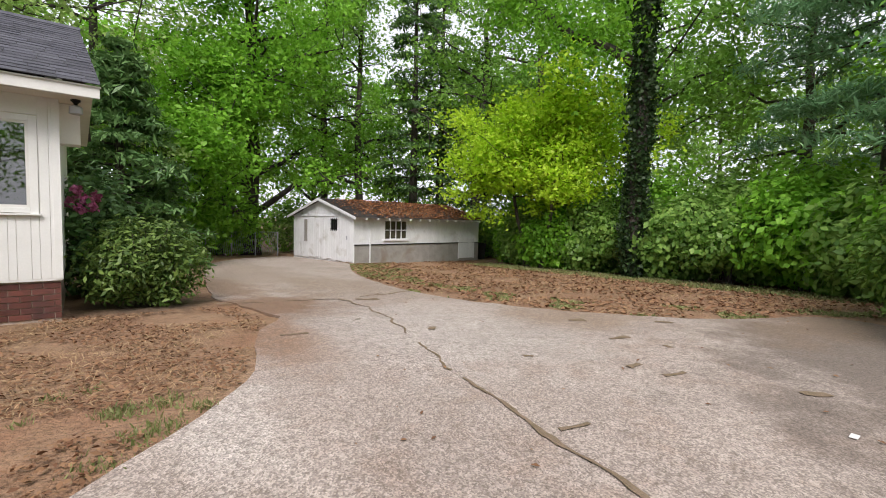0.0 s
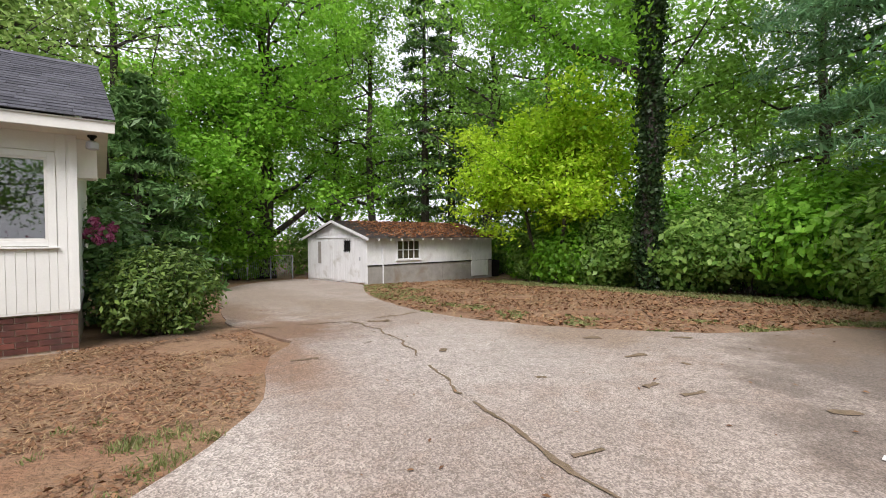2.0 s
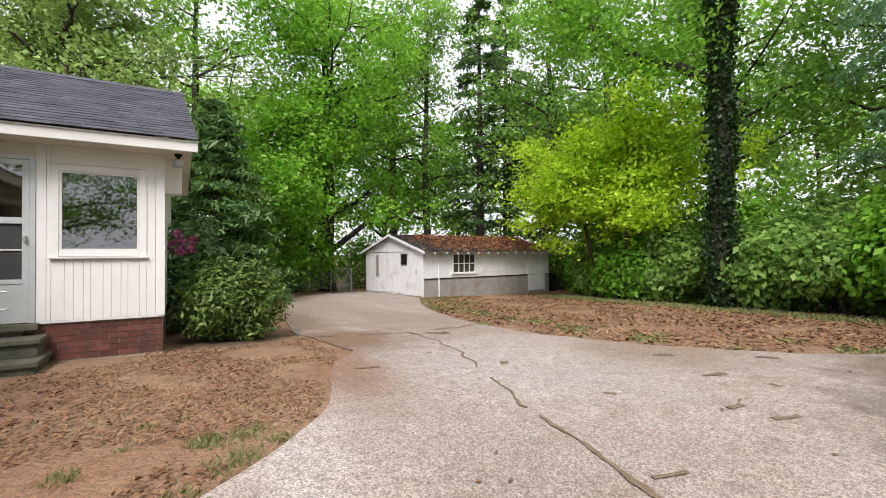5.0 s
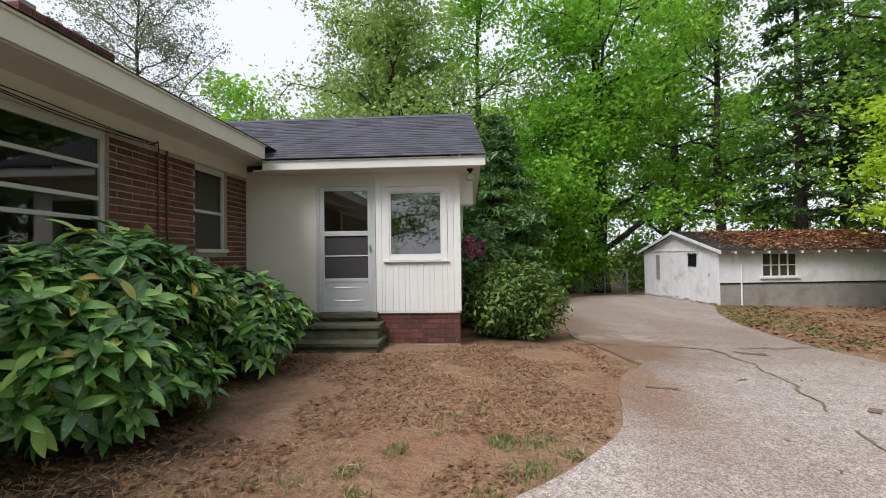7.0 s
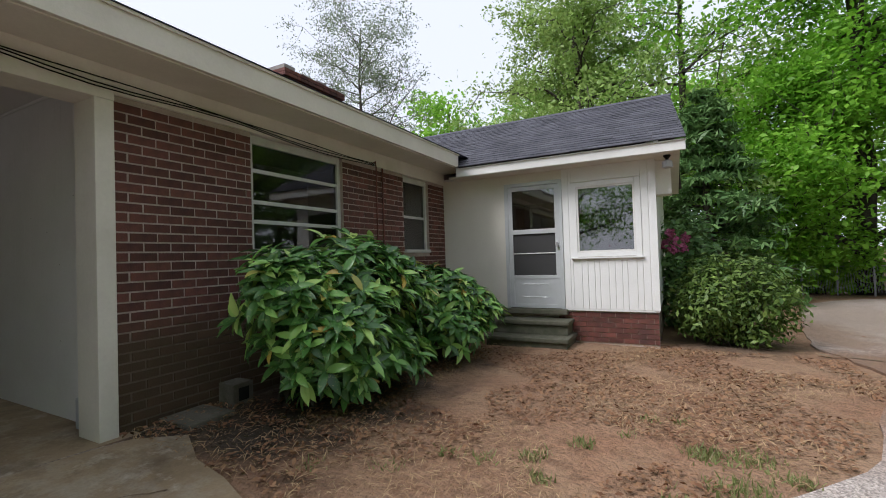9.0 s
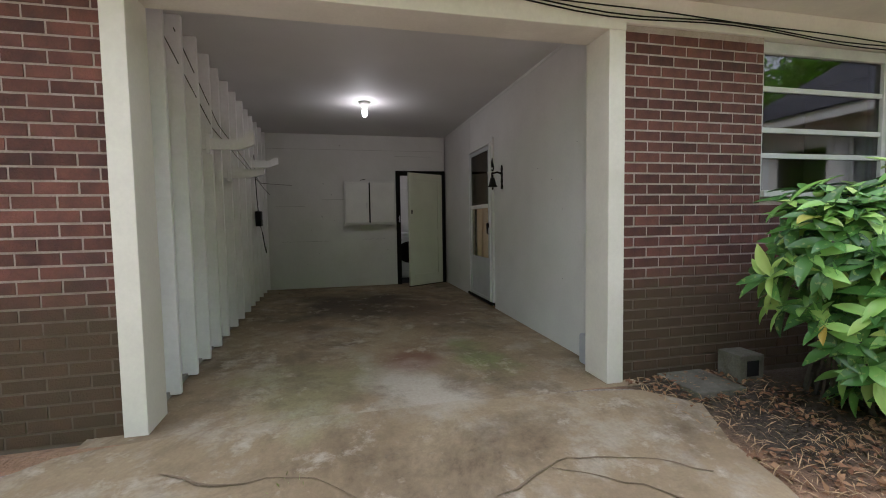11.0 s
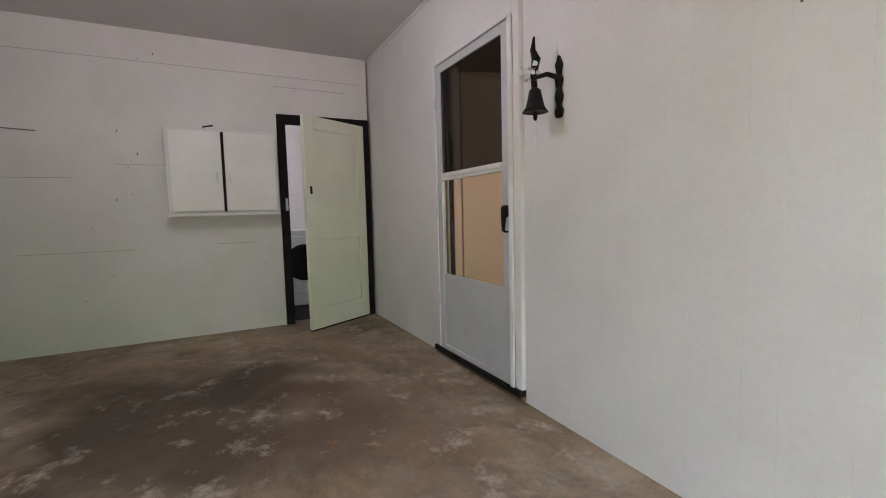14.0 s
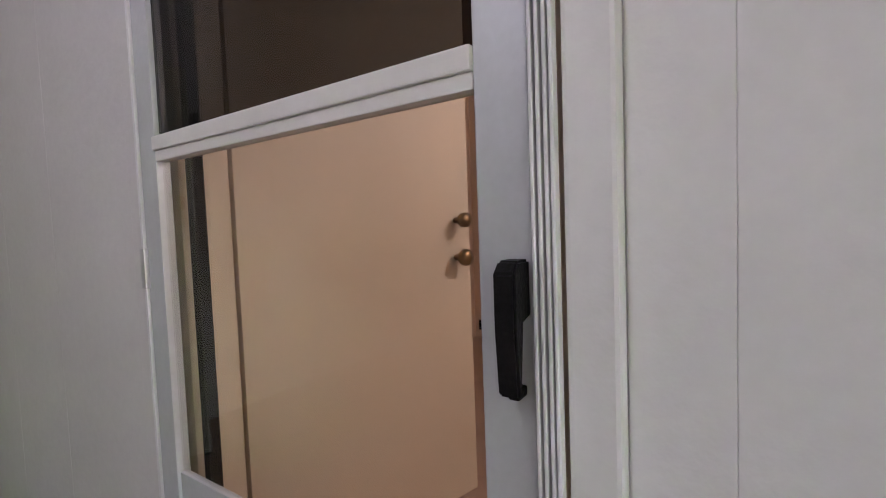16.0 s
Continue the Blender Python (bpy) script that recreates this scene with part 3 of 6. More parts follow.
bm = prism([(-5.5, -0.1), (-5.5, FLOOR), (-3.6, FLOOR), (0.0, floor_z(0.0)), (0.3, floor_z(0.0) - 0.004), (0.3, -0.1)], "y", -8.75, -5.25)
structure("carport_slab", bm, slab_floor, "stained tan concrete carport floor with moss", "floor")
wall_brick = structure("wall_brick", boxes([(-0.2, -0.0045, -5.36, -4.13, -0.1, 2.66), (-0.2, -0.0045, -4.13, -2.76, -0.1, 1.5), (-0.2, -0.0045, -2.76, -1.35, -0.1, 2.66),
                                            (-0.2, -0.0045, -1.35, -0.57, -0.1, 1.5), (-0.2, -0.0045, -0.57, 0.0, -0.1, 2.66)]), mortar, "dark red brick house wall with pale mortar joints", "brick wall")
wall_brick_south = structure("wall_brick_south", boxes([(-0.2, -0.0045, -10.5, -8.56, -0.1, 2.66)]), mortar, "dark red brick house wall beside the carport opening", "brick wall")
structure("frieze", boxes([(-0.16, 0.02, -8.56, 0.0, 2.66, 2.86), (-0.16, 0.02, -10.5, -8.56, 2.66, 2.86)], 0.006), eave_paint, "white painted frieze board above the brick", "trim")
structure("soffit", boxes([(-0.1, 0.46, -10.5, 0.0, 2.86, 2.885)]), eave_paint, "off-white painted boarded soffit under the eaves", "soffit")
structure("fascia", boxes([(0.46, 0.5, -10.6, -0.38, 2.87, 3.07), (0.455, 0.515, -10.6, -0.36, 3.07, 3.095)], 0.004), eave_paint, "white painted fascia board along the eaves", "fascia")
HOUSE_BACK = -11.0
bm = bmesh.new()
quad([(0.53, -10.9, 3.10), (0.53, 6, 3.10), (-5.2, 6, 5.1), (-5.2, -10.9, 5.1)], bm)
quad([(HOUSE_BACK, -10.9, 3.03), (HOUSE_BACK, 6, 3.03), (-5.2, 6, 5.1), (-5.2, -10.9, 5.1)], bm)
bmesh.ops.solidify(bm, geom=list(bm.faces), thickness=0.04)
structure("main_roof", bm, shingle, "dark grey shingled roof of the main house", "roof")
structure("wall_gable_south", prism([(HOUSE_BACK + 0.3, -0.1), (-0.05, -0.1), (-0.05, 2.95), (-5.2, 4.95), (HOUSE_BACK + 0.3, 2.95)], "y", -10.5, -10.3), mortar, "plain end wall of the house", "wall")
structure("wall_gable_north", prism([(HOUSE_BACK + 0.3, -0.1), (-0.05, -0.1), (-0.05, 2.95), (-5.2, 4.95), (HOUSE_BACK + 0.3, 2.95)], "y", 5.5, 5.7), mortar, "plain end wall of the house", "wall")
structure("wall_back_west", boxes([(HOUSE_BACK + 0.1, HOUSE_BACK + 0.3, -10.3, 5.5, -0.1, 2.95)]), mortar, "plain back wall of the house", "wall")
structure("wall_front_north", boxes([(-0.25, -0.05, 0.0, 5.5, -0.1, 2.95)]), mortar, "plain wall behind the porch", "wall")

structure("carport_post_north", boxes([(-0.26, 0.035, -5.49, -5.362, 0.09, 2.60)], 0.006), eave_paint, "white painted boxed post at the carport opening", "post")
structure("carport_post_south", boxes([(-0.26, 0.035, -8.555, -8.43, 0.09, 2.60)], 0.006), eave_paint, "white painted boxed post at the carport opening", "post")
structure("carport_header", boxes([(-0.26, 0.04, -8.56, -5.36, 2.60, 2.74)], 0.006), eave_paint, "white painted header over the carport opening", "header")

# ---- carport room ----
structure("carport_ceiling", boxes([(-5.5, -0.1, -8.75, -5.25, 2.866, 2.93)]), ceiling_paint, "grey-white painted board ceiling", "ceiling")
structure("carport_wall_north", boxes([(-5.5, -3.73, -5.34, -5.2, 0.0, 2.866), (-3.73, -2.76, -5.34, -5.2, 2.33, 2.866), (-2.76, -0.2, -5.34, -5.2, 0.0, 2.866), (-3.73, -2.76, -5.34, -5.2, 0.0, 0.19)]), carport_paint,
          "white painted panelled carport wall", "wall")
structure("carport_wall_trim", boxes([(-5.37, -0.2, -5.352, -5.3445, 2.84, 2.864)]), white_paint, "thin white trim along the top of the panelled wall", "trim")
panelling = thing("wall_panelling", (-1.5, -5.34, FLOOR), "white painted wall panelling with upright grooves", "panelling", kind="structure")
edges = [-2.703, -2.605, -2.421, -2.319, -2.117, -2.015, -1.838, -1.735, -1.54, -1.43, -1.24, -1.135, -0.94, -0.835, -0.64, -0.535, -0.34, -0.202]
for a, b in zip(edges, edges[1:]):
    part("board", box(a + 0.0001, b - 0.0001, -5.3425, -5.338, 0.10, 2.839, 0.001), carport_paint, panelling)
for a, b in ((-5.36, -4.9), (-4.9, -4.4), (-4.4, -3.792)):
    part("board", box(a + 0.001, b - 0.001, -5.344, -5.338, FLOOR - 0.02, 2.839, 0.001), carport_paint, panelling)
structure("carport_wall_west", boxes([(-5.5, -5.38, -8.75, -6.27, 0.0, 2.866), (-5.5, -5.38, -6.27, -5.36, 2.22, 2.866)]), carport_paint, "white painted plywood back wall of the carport", "wall")
# near-black backing paints the shade seen between the planks
structure("carport_wall_south_outside", boxes([(-5.5, -0.2, -8.80, -8.66, -0.05, 2.866)]), dark_void, "black backing sheet that shades the gaps of the plank wall", "wall")

def wall_y(x):
    """The plank wall's face, a little out of square."""
    return -8.545 - 0.016 * (-x - 0.5)


plank_wall = thing("plank_wall", (-2.8, -8.62, FLOOR), "white painted horizontal plank wall with dark gaps", "wall", kind="structure")
z = FLOOR - 0.03
k = 0
while z < 2.84:
    h = min(0.135, 2.862 - z)
    cuts = sorted([-5.38] + [float(v) for v in rng.choice([-4.55, -3.77, -2.95, -2.13, -1.35], 1)] + [-0.22])
    for a, b in zip(cuts, cuts[1:]):
        jx = float(rng.uniform(-0.004, 0.004))
        part("plank", prism([(a + 0.003, wall_y(a) - 0.04), (b - 0.003, wall_y(b) - 0.04), (b - 0.003, wall_y(b) + jx), (a + 0.003, wall_y(a) + jx)], "z", z + 0.002, z + h - float(rng.uniform(0.0005, 0.0065))), plank_paint, plank_wall)
    z += 0.137
STUDS = [-0.53, -0.93, -1.33, -1.72, -2.11, -2.52, -2.93, -3.33, -3.75, -4.14, -4.54, -4.94, -5.30]
stud = None
for x in STUDS:
    w = 0.045
    s = thing("wall_stud", (x, -8.55, FLOOR), "white painted wooden stud on the plank wall", "stud", "studs of the carport wall", kind="structure")
    part("post", box(x - w, x, wall_y(x), wall_y(x) + 0.105 + float(rng.uniform(-0.008, 0.008)), floor_z(x) + 0.015, 2.862, 0.006), plank_paint, s)
structure("sole_plate", prism([(-5.38, -8.66), (-0.22, -8.6), (-0.22, -8.50), (-5.38, -8.585)], "z", 0.10, FLOOR + 0.004), block_grey, "painted sole plate at the foot of the plank wall", "trim")

# laundry room behind the back door
structure("laundry_walls", boxes([(-7.4, -7.3, -8.0, -5.0, 0.0, 2.6), (-7.3, -5.5, -8.1, -8.0, 0.0, 2.6), (-7.3, -5.5, -5.1, -5.0, 0.0, 2.6)]), white_paint, "plain white laundry room walls", "wall")
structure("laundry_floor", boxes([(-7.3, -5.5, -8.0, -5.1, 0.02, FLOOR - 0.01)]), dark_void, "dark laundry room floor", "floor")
structure("laundry_ceiling", boxes([(-7.3, -5.5, -8.0, -5.1, 2.55, 2.6)]), ceiling_paint, "plain laundry room ceiling", "ceiling")

# room behind the storm door
structure("inner_room_walls", boxes([(-4.7, -4.6, -5.2, -2.2, 0.1, 2.6), (-4.6, -1.4, -2.3, -2.2, 0.1, 2.6), (-1.4, -1.3, -5.2, -2.2, 0.1, 2.6)]), peach_wall, "peach painted room walls seen through the storm door", "wall")
structure("inner_room_floor", boxes([(-4.6, -1.4, -5.2, -2.3, 0.1, 0.29)]), surface("tan_floor", (0.45, 0.30, 0.2), (0.38, 0.25, 0.16), 3, 50, 0.5, 0.1, 0.003), "tan floor of the inner room", "floor")
structure("inner_room_ceiling", boxes([(-4.6, -1.4, -5.2, -2.3, 2.5, 2.6)]), ceiling_paint, "plain ceiling of the inner room", "ceiling")

# ---- porch wing ----
structure("porch_wall_south", boxes([(0.0, 1.2, 0.0, 0.12, 0.48, 2.72), (1.2, 2.1, 0.0, 0.12, 2.53, 2.72), (2.1, 2.36, 0.0, 0.12, 0.48, 2.72), (3.17, 3.467, 0.0, 0.12, 0.48, 2.72),
                                    (2.36, 3.17, 0.0, 0.12, 2.39, 2.72), (2.36, 3.17, 0.0, 0.12, 0.48, 1.36)]), cream_paint, "cream painted plain porch wall", "wall")
structure("porch_wall_east", boxes([(3.35, 3.467, 0.12, 4.8, 0.48, 2.72)]), porch_paint, "white painted side wall of the porch", "wall")
structure("porch_wall_north", boxes([(0.0, 3.35, 4.68, 4.8, 0.0, 2.72)]), porch_paint, "plain rear wall of the porch", "wall")
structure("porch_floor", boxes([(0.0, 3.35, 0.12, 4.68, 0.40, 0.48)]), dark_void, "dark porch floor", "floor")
structure("porch_ceiling", boxes([(0.0, 3.467, 0.0, 4.8, 2.72, 2.76)]), ceiling_paint, "plain porch ceiling", "ceiling")
structure("porch_inner_wall", boxes([(0.0, 0.04, 0.12, 4.68, 0.48, 2.72)]), beige_door, "tan inner porch wall", "wall")
porch_base = structure("porch_base", boxes([(0.0, 3.452, 0.03, 0.12, -0.15, 0.48), (3.33, 3.44, 0.12, 4.8, -0.15, 0.48)]), porch_mortar, "red brick porch base", "brick wall")
structure("porch_skirt", boxes([(2.1, 3.47, -0.012, 0.0, 0.462, 0.492)], 0.003), porch_paint, "white drip board under the porch siding", "trim")
# siding boards below and beside the porch window
siding = thing("porch_siding", (2.8, -0.01, 0.48), "white vertical grooved porch siding", "siding", kind="structure")
x = 2.125
k = 0
while x < 3.46:
    w = min([0.10, 0.075, 0.13, 0.09][k % 4], 3.466 - x)
    top = 1.275 if 2.27 < x + w / 2 < 3.27 else 2.70
    if x < 2.27 < x + w:
        w = 2.27 - x
    if x < 3.27 < x + w:
        w = 3.27 - x
    part("board", box(x + 0.0015, x + w - 0.0015, -0.016, 0.0, 0.49, top, 0.002), porch_paint, siding)
    x += w
    k += 1
part("board", box(2.27, 3.27, -0.014, 0.0, 2.475, 2.70, 0.002), porch_paint, siding)
part("corner_board", box(3.40, 3.478, -0.024, -0.0165, 0.485, 2.70, 0.002), porch_paint, siding)
structure("porch_soffit", boxes([(0.3, 3.8, -0.36, 0.0, 2.70, 2.722), (3.467, 3.8, 0.0, 4.8, 2.70, 2.722)]), eave_paint, "white boarded soffit under the porch eaves", "soffit")
structure("porch_fascia", boxes([(0.46, 3.87, -0.40, -0.36, 2.705, 2.83), (0.46, 3.88, -0.415, -0.355, 2.83, 2.85)], 0.004), white_paint, "white fascia board along the porch eaves", "fascia")
structure("porch_wall_gable", prism([(0.0, 2.7), (4.8, 2.7), (2.4, 4.2)], "x", 3.33, 3.45), porch_paint, "white porch gable wall", "wall")

# porch roof of overlapping shingles
EAVE, RIDGE = (-0.44, 2.86), (2.40, 4.34)
porch_roof = thing("porch_roof", (2.0, 1.0, 2.86), "dark grey shingled gable roof of the porch", "roof", kind="structure")
bm = bmesh.new()
quad([(-2.9, EAVE[0], EAVE[1]), (3.88, EAVE[0], EAVE[1]), (3.70, RIDGE[0], RIDGE[1]), (-2.9, RIDGE[0], RIDGE[1])], bm)
quad([(-2.9, 5.24, EAVE[1]), (3.88, 5.24, EAVE[1]), (3.70, RIDGE[0], RIDGE[1]), (-2.9, RIDGE[0], RIDGE[1])], bm)
bmesh.ops.solidify(bm, geom=list(bm.faces), thickness=0.03)
part("deck", bm, roof_felt, porch_roof)
bm = bmesh.new()
courses = 23
slope = Vector((0, RIDGE[0] - EAVE[0], RIDGE[1] - EAVE[1]))
up = Vector((0, -slope.z, slope.y)).normalized()
for c in range(courses):
    t0, t1 = c / courses, (c + 1.25) / courses
    a0, a1 = Vector((0, *EAVE)) + slope * t0, Vector((0, *EAVE)) + slope * min(t1, 1.0)
    x = -2.9 + float(rng.uniform(0, 0.3))
    end = 3.88 - 0.18 * t0
    while x < end - 0.02:
        w = min(float(rng.uniform(0.22, 0.34)), end - x)
        lift = float(rng.uniform(0.006, 0.012))
        vs = [bm.verts.new(p) for p in (Vector((x, a0.y, a0.z)) + up * 0.004, Vector((x + w - 0.006, a0.y, a0.z)) + up * 0.004, Vector((x, a0.y, a0.z)) + up * (0.004 + lift),
                                        Vector((x + w - 0.006, a0.y, a0.z)) + up * (0.004 + lift), Vector((x + w - 0.006, a1.y, a1.z)) + up * 0.005, Vector((x, a1.y, a1.z)) + up * 0.005)]
        bm.faces.new((vs[0], vs[1], vs[3], vs[2]))
        bm.faces.new((vs[2], vs[3], vs[4], vs[5]))
        x += w
tagged(part("shingles", bm, shingle, porch_roof), kind="stuff")
part("ridge_cap", prism([(RIDGE[0] - 0.14, RIDGE[1] - 0.055), (RIDGE[0], RIDGE[1] + 0.03), (RIDGE[0] + 0.14, RIDGE[1] - 0.055)], "x", -2.9, 3.72), shingle, porch_roof)

# ---- trees and shrubs ----
def crooked(a, b, steps, sway):
    a, b = np.array(a, float), np.array(b, float)
    pts = [a + (b - a) * i / steps for i in range(steps + 1)]
    off = np.cumsum(rng.normal(size=(steps + 1, 3)) * sway, axis=0)
    off -= off[0]
    return [p + o * (0.4 if i < 2 else 1.0) for i, (p, o) in enumerate(zip(pts, off))]


def tree(at, height, radius, trunk, mat, label, crown_from=0.3, leaves=9000, size=0.16, limbs=14, clump=0.9, flat=0.6, lean=(0, 0), category="tree", tips=None, rise=0.35, name="tree", aspect=0.55, trunks=1):
    """A tapered trunk with limbs, and leaves in loose clumps round the limbs' ends."""
    x, y = at
    z = gz(x, y) - 0.1
    th = thing(name, (x, y, z), label, category)
    wood = bmesh.new()
    tips = []
    for q in range(trunks):
        ox, oy = (rng.normal(size=2) * 0.25 if trunks > 1 else (0, 0))
        line = crooked((x + ox, y + oy, z), (x + lean[0] + ox * 4, y + lean[1] + oy * 4, z + height * 0.92), 9, 0.02 * height / 3)
        tube(line, [trunk * (1.25 if i == 0 else 1.0) * (1 - 0.09 * i) for i in range(10)], 9, wood)
        for i in range(limbs // trunks):
            f = crown_from + (0.97 - crown_from) * (i + rng.uniform(0, 1)) / (limbs // trunks)
            k = min(int(f * 9), 8)
            p = line[k] + (line[k + 1] - line[k]) * (f * 9 - k)
            a = rng.uniform(0, 2 * math.pi)
            reach = radius * (0.55 + 0.55 * rng.random()) * (1.0 - 0.55 * max(0, (f - 0.55) / 0.45))
            e = p + np.array([math.cos(a) * reach, math.sin(a) * reach, reach * rise * rng.uniform(0.3, 1.6)])
            bough = crooked(p, e, 5, 0.05 * reach)
            r0 = trunk * (1 - 0.8 * f) * 0.45 + 0.012
            tube(bough, [r0 * (1 - 0.17 * j) for j in range(6)], 6, wood)
            for s in (2, 3, 4, 5):
                for _ in range(2):
                    o = rng.normal(size=3) * reach * 0.2
                    tip = bough[s] + o
                    tips.append(tip)
                    if s > 2:
                        tube([bough[s], (bough[s] + tip) / 2 + rng.normal(size=3) * 0.05, tip], [r0 * 0.25, r0 * 0.18, 0.006], 4, wood)
        tips.append(line[-1])
    part("trunk", wood, bark, th, smooth=True)
    tips = np.array(tips)
    pick = rng.integers(0, len(tips), leaves)
    pts = tips[pick] + rng.normal(size=(leaves, 3)) * np.array([clump, clump, clump * 0.45]) * (0.5 + 0.7 * rng.random((leaves, 1)))
    pts = pts[pts[:, 2] > z + 0.3]
    adopt(link("crown", leaf_mesh("crown", pts, size, aspect, flat), mat), th)
    return th


def conifer(at, height, radius, trunk, mat, label, leaves=9000, size=0.16, start=0.06, droop=0.25, whorls=22, aspect=0.25, name="conifer", category="conifer", gap=1.0):
    """A straight trunk with level whorls of branches that carry long needles."""
    x, y = at
    z = gz(x, y) - 0.1
    th = thing(name, (x, y, z), label, category)
    wood = bmesh.new()
    tube([(x, y, z + height * i / 6) for i in range(7)], [trunk * (1 - 0.15 * i) for i in range(7)], 9, wood)
    pts = []
    for i in range(whorls):
        f = start + (1 - start) * (i + 0.5 * rng.random()) / whorls
        reach = radius * (1 - f) ** 0.65 * rng.uniform(0.7, 1.15)
        for _ in range(5):
            a = rng.uniform(0, 2 * math.pi)
            p = np.array([x, y, z + height * f])
            d = np.array([math.cos(a), math.sin(a), 0])
            line = [p + d * reach * s / 5 + np.array([0, 0, reach * (0.12 * s / 5 - droop * (s / 5) ** 2)]) for s in range(6)]
            tube(line, [0.035 * (1 - 0.17 * s) for s in range(6)], 5, wood)
            m = leaves // (whorls * 5)
            s = rng.uniform(0.15, 1.0, m) ** 0.7 * 5
            k = np.minimum(s.astype(int), 4)
            L = np.array(line)
            base = L[k] + (L[k + 1] - L[k]) * (s - k)[:, None]
            side = np.array([-d[1], d[0], 0])
            w = rng.normal(size=(m, 1)) * reach * 0.16
            base = base + side * w + rng.normal(size=(m, 3)) * np.array([0.1, 0.1, 0.06 * gap])
            pts.append(base)
    part("trunk", wood, bark, th, smooth=True)
    adopt(link("crown", leaf_mesh("crown", np.concatenate(pts), size, aspect, 0.7, droop=0.2), mat), th)
    return th


def shrub(at, size, mat, label, leaves, leaf, name="shrub", category="shrub", flat=0.4, hollow=0.55, stems=12, aspect=0.5, lumps=14, seat=0.0):
    """Stems from one base and leaves in a lumpy shell round them."""
    x, y = at
    z = gz(x, y) + seat
    sx, sy, sz = size
    th = thing(name, (x, y, z), label, category)
    wood = bmesh.new()
    for i in range(stems):
        a = rng.uniform(0, 2 * math.pi)
        r = rng.uniform(0.2, 0.75)
        e = (x + sx * r * math.cos(a), y + sy * r * math.sin(a), z + sz * rng.uniform(0.5, 0.95))
        tube(crooked((x + rng.normal() * 0.08 * sx, y + rng.normal() * 0.08 * sy, z - 0.05), e, 5, 0.03), [0.02 * (1 - 0.15 * j) for j in range(6)], 5, wood)
    part("branching", wood, stick, th)
    bumps = rng.normal(size=(lumps, 3))
    bumps /= np.linalg.norm(bumps, axis=1, keepdims=True)
    u = rng.normal(size=(leaves, 3))
    u /= np.linalg.norm(u, axis=1, keepdims=True)
    near = np.exp(-((1 - u @ bumps.T) * 9)).sum(1)
    r = (0.56 + 0.47 * np.clip(near, 0, 1.1)) * (1 - (1 - hollow) * rng.random(leaves) ** 2.2) * (1 + 0.09 * rng.normal(size=leaves))
    pts = u * r[:, None] * np.array([sx, sy, sz * 0.55]) + np.array([x, y, z + sz * 0.52])
    pts[:, 2] = np.maximum(pts[:, 2], z + 0.04 + 0.15 * rng.random(leaves))
    adopt(link("foliage", leaf_mesh("foliage", pts, leaf, aspect, flat, facing=u * 0.9), mat), th)
    return th


# the tall trees behind and beside the shed
tree((10.3, 16.0), 17, 6.2, 0.42, leaf_tree, "tall broadleaf tree with fresh green low branches", 0.10, 13000, 0.17, 30, 0.6)
tree((6.6, 14.5), 9, 4.0, 0.16, leaf_tree, "slender young broadleaf tree with fresh green leaves", 0.08, 9000, 0.15, 16, 0.7)
tree((16.0, 20.0), 19, 4.8, 0.28, leaf_tree, "tall slender woodland tree behind the shed", 0.15, 6000, 0.18, 20, 0.65)
tree((18.2, 19.0), 20, 4.6, 0.30, leaf_far, "tall slender woodland tree behind the shed", 0.2, 5500, 0.18, 20, 0.65)
conifer((20.5, 16.5), 20, 3.6, 0.32, leaf_dark, "tall dark conifer behind the shed", 8000, 0.22)
conifer((23.5, 17.5), 21, 4.0, 0.34, leaf_dark, "tall dark conifer behind the shed", 8000, 0.22)
tree((22.5, 12.5), 19, 5.0, 0.34, leaf_far, "tall dark-limbed tree behind the shed", 0.3, 4500, 0.18, 18, 0.65)
tree((24.0, 8.5), 18, 5.0, 0.32, leaf_far, "tall dark-limbed woodland tree", 0.3, 4500, 0.18, 18, 0.65, lean=(-1.5, 0.5))
tree((24.5, 3.5), 17, 4.8, 0.26, leaf_far, "tall woodland tree behind the hedge", 0.25, 4500, 0.18, 18, 0.65)
tree((25.0, -3.0), 16, 4.8, 0.26, leaf_far, "tall woodland tree behind the hedge", 0.2, 4500, 0.18, 18, 0.65)
tree((18.0, 4.2), 7.2, 3.3, 0.10, leaf_bright, "small tree with bright yellow-green spring leaves", 0.43, 16000, 0.13, 33, 0.45, trunks=3, name="small_tree", rise=0.35)
conifer((20.4, -5.6), 18, 4.7, 0.28, leaf_pine, "soft feathery blue-green white pine", 48000, 0.15, 0.2, 0.14, 20, 0.16, name="pine_tree", gap=1.6)
tree((16.2, -9.0), 10, 2.9, 0.14, leaf_tree, "young broadleaf tree with light green leaves beside the drive", 0.4, 5000, 0.12, 18, 0.6)
conifer((4.6, 9.0), 6.8, 2.6, 0.2, leaf_dark, "dark dense conifer behind the porch", 11000, 0.15)
conifer((2.6, 11.0), 7.4, 3.0, 0.2, leaf_dark, "dark dense conifer behind the porch", 10000, 0.17)
tree((0.5, 13.0), 15, 5.0, 0.28, leaf_light, "tall tree with airy light green spring leaves", 0.2, 15000, 0.12, 30, 0.5)
tree((-1.6, 15.6), 14, 4.2, 0.26, leaf_light, "tall tree with airy light green spring leaves", 0.2, 12000, 0.12, 28, 0.5)
tree((4.2, 17.0), 17, 5.4, 0.3, leaf_tree, "tall broadleaf tree behind the porch", 0.15, 8000, 0.16, 24, 0.6)
tree((-11.8, 12.9), 16, 4.8, 0.17, leaf_thin, "tall thin-crowned tree behind the house", 0.35, 12000, 0.085, 34, 0.45)

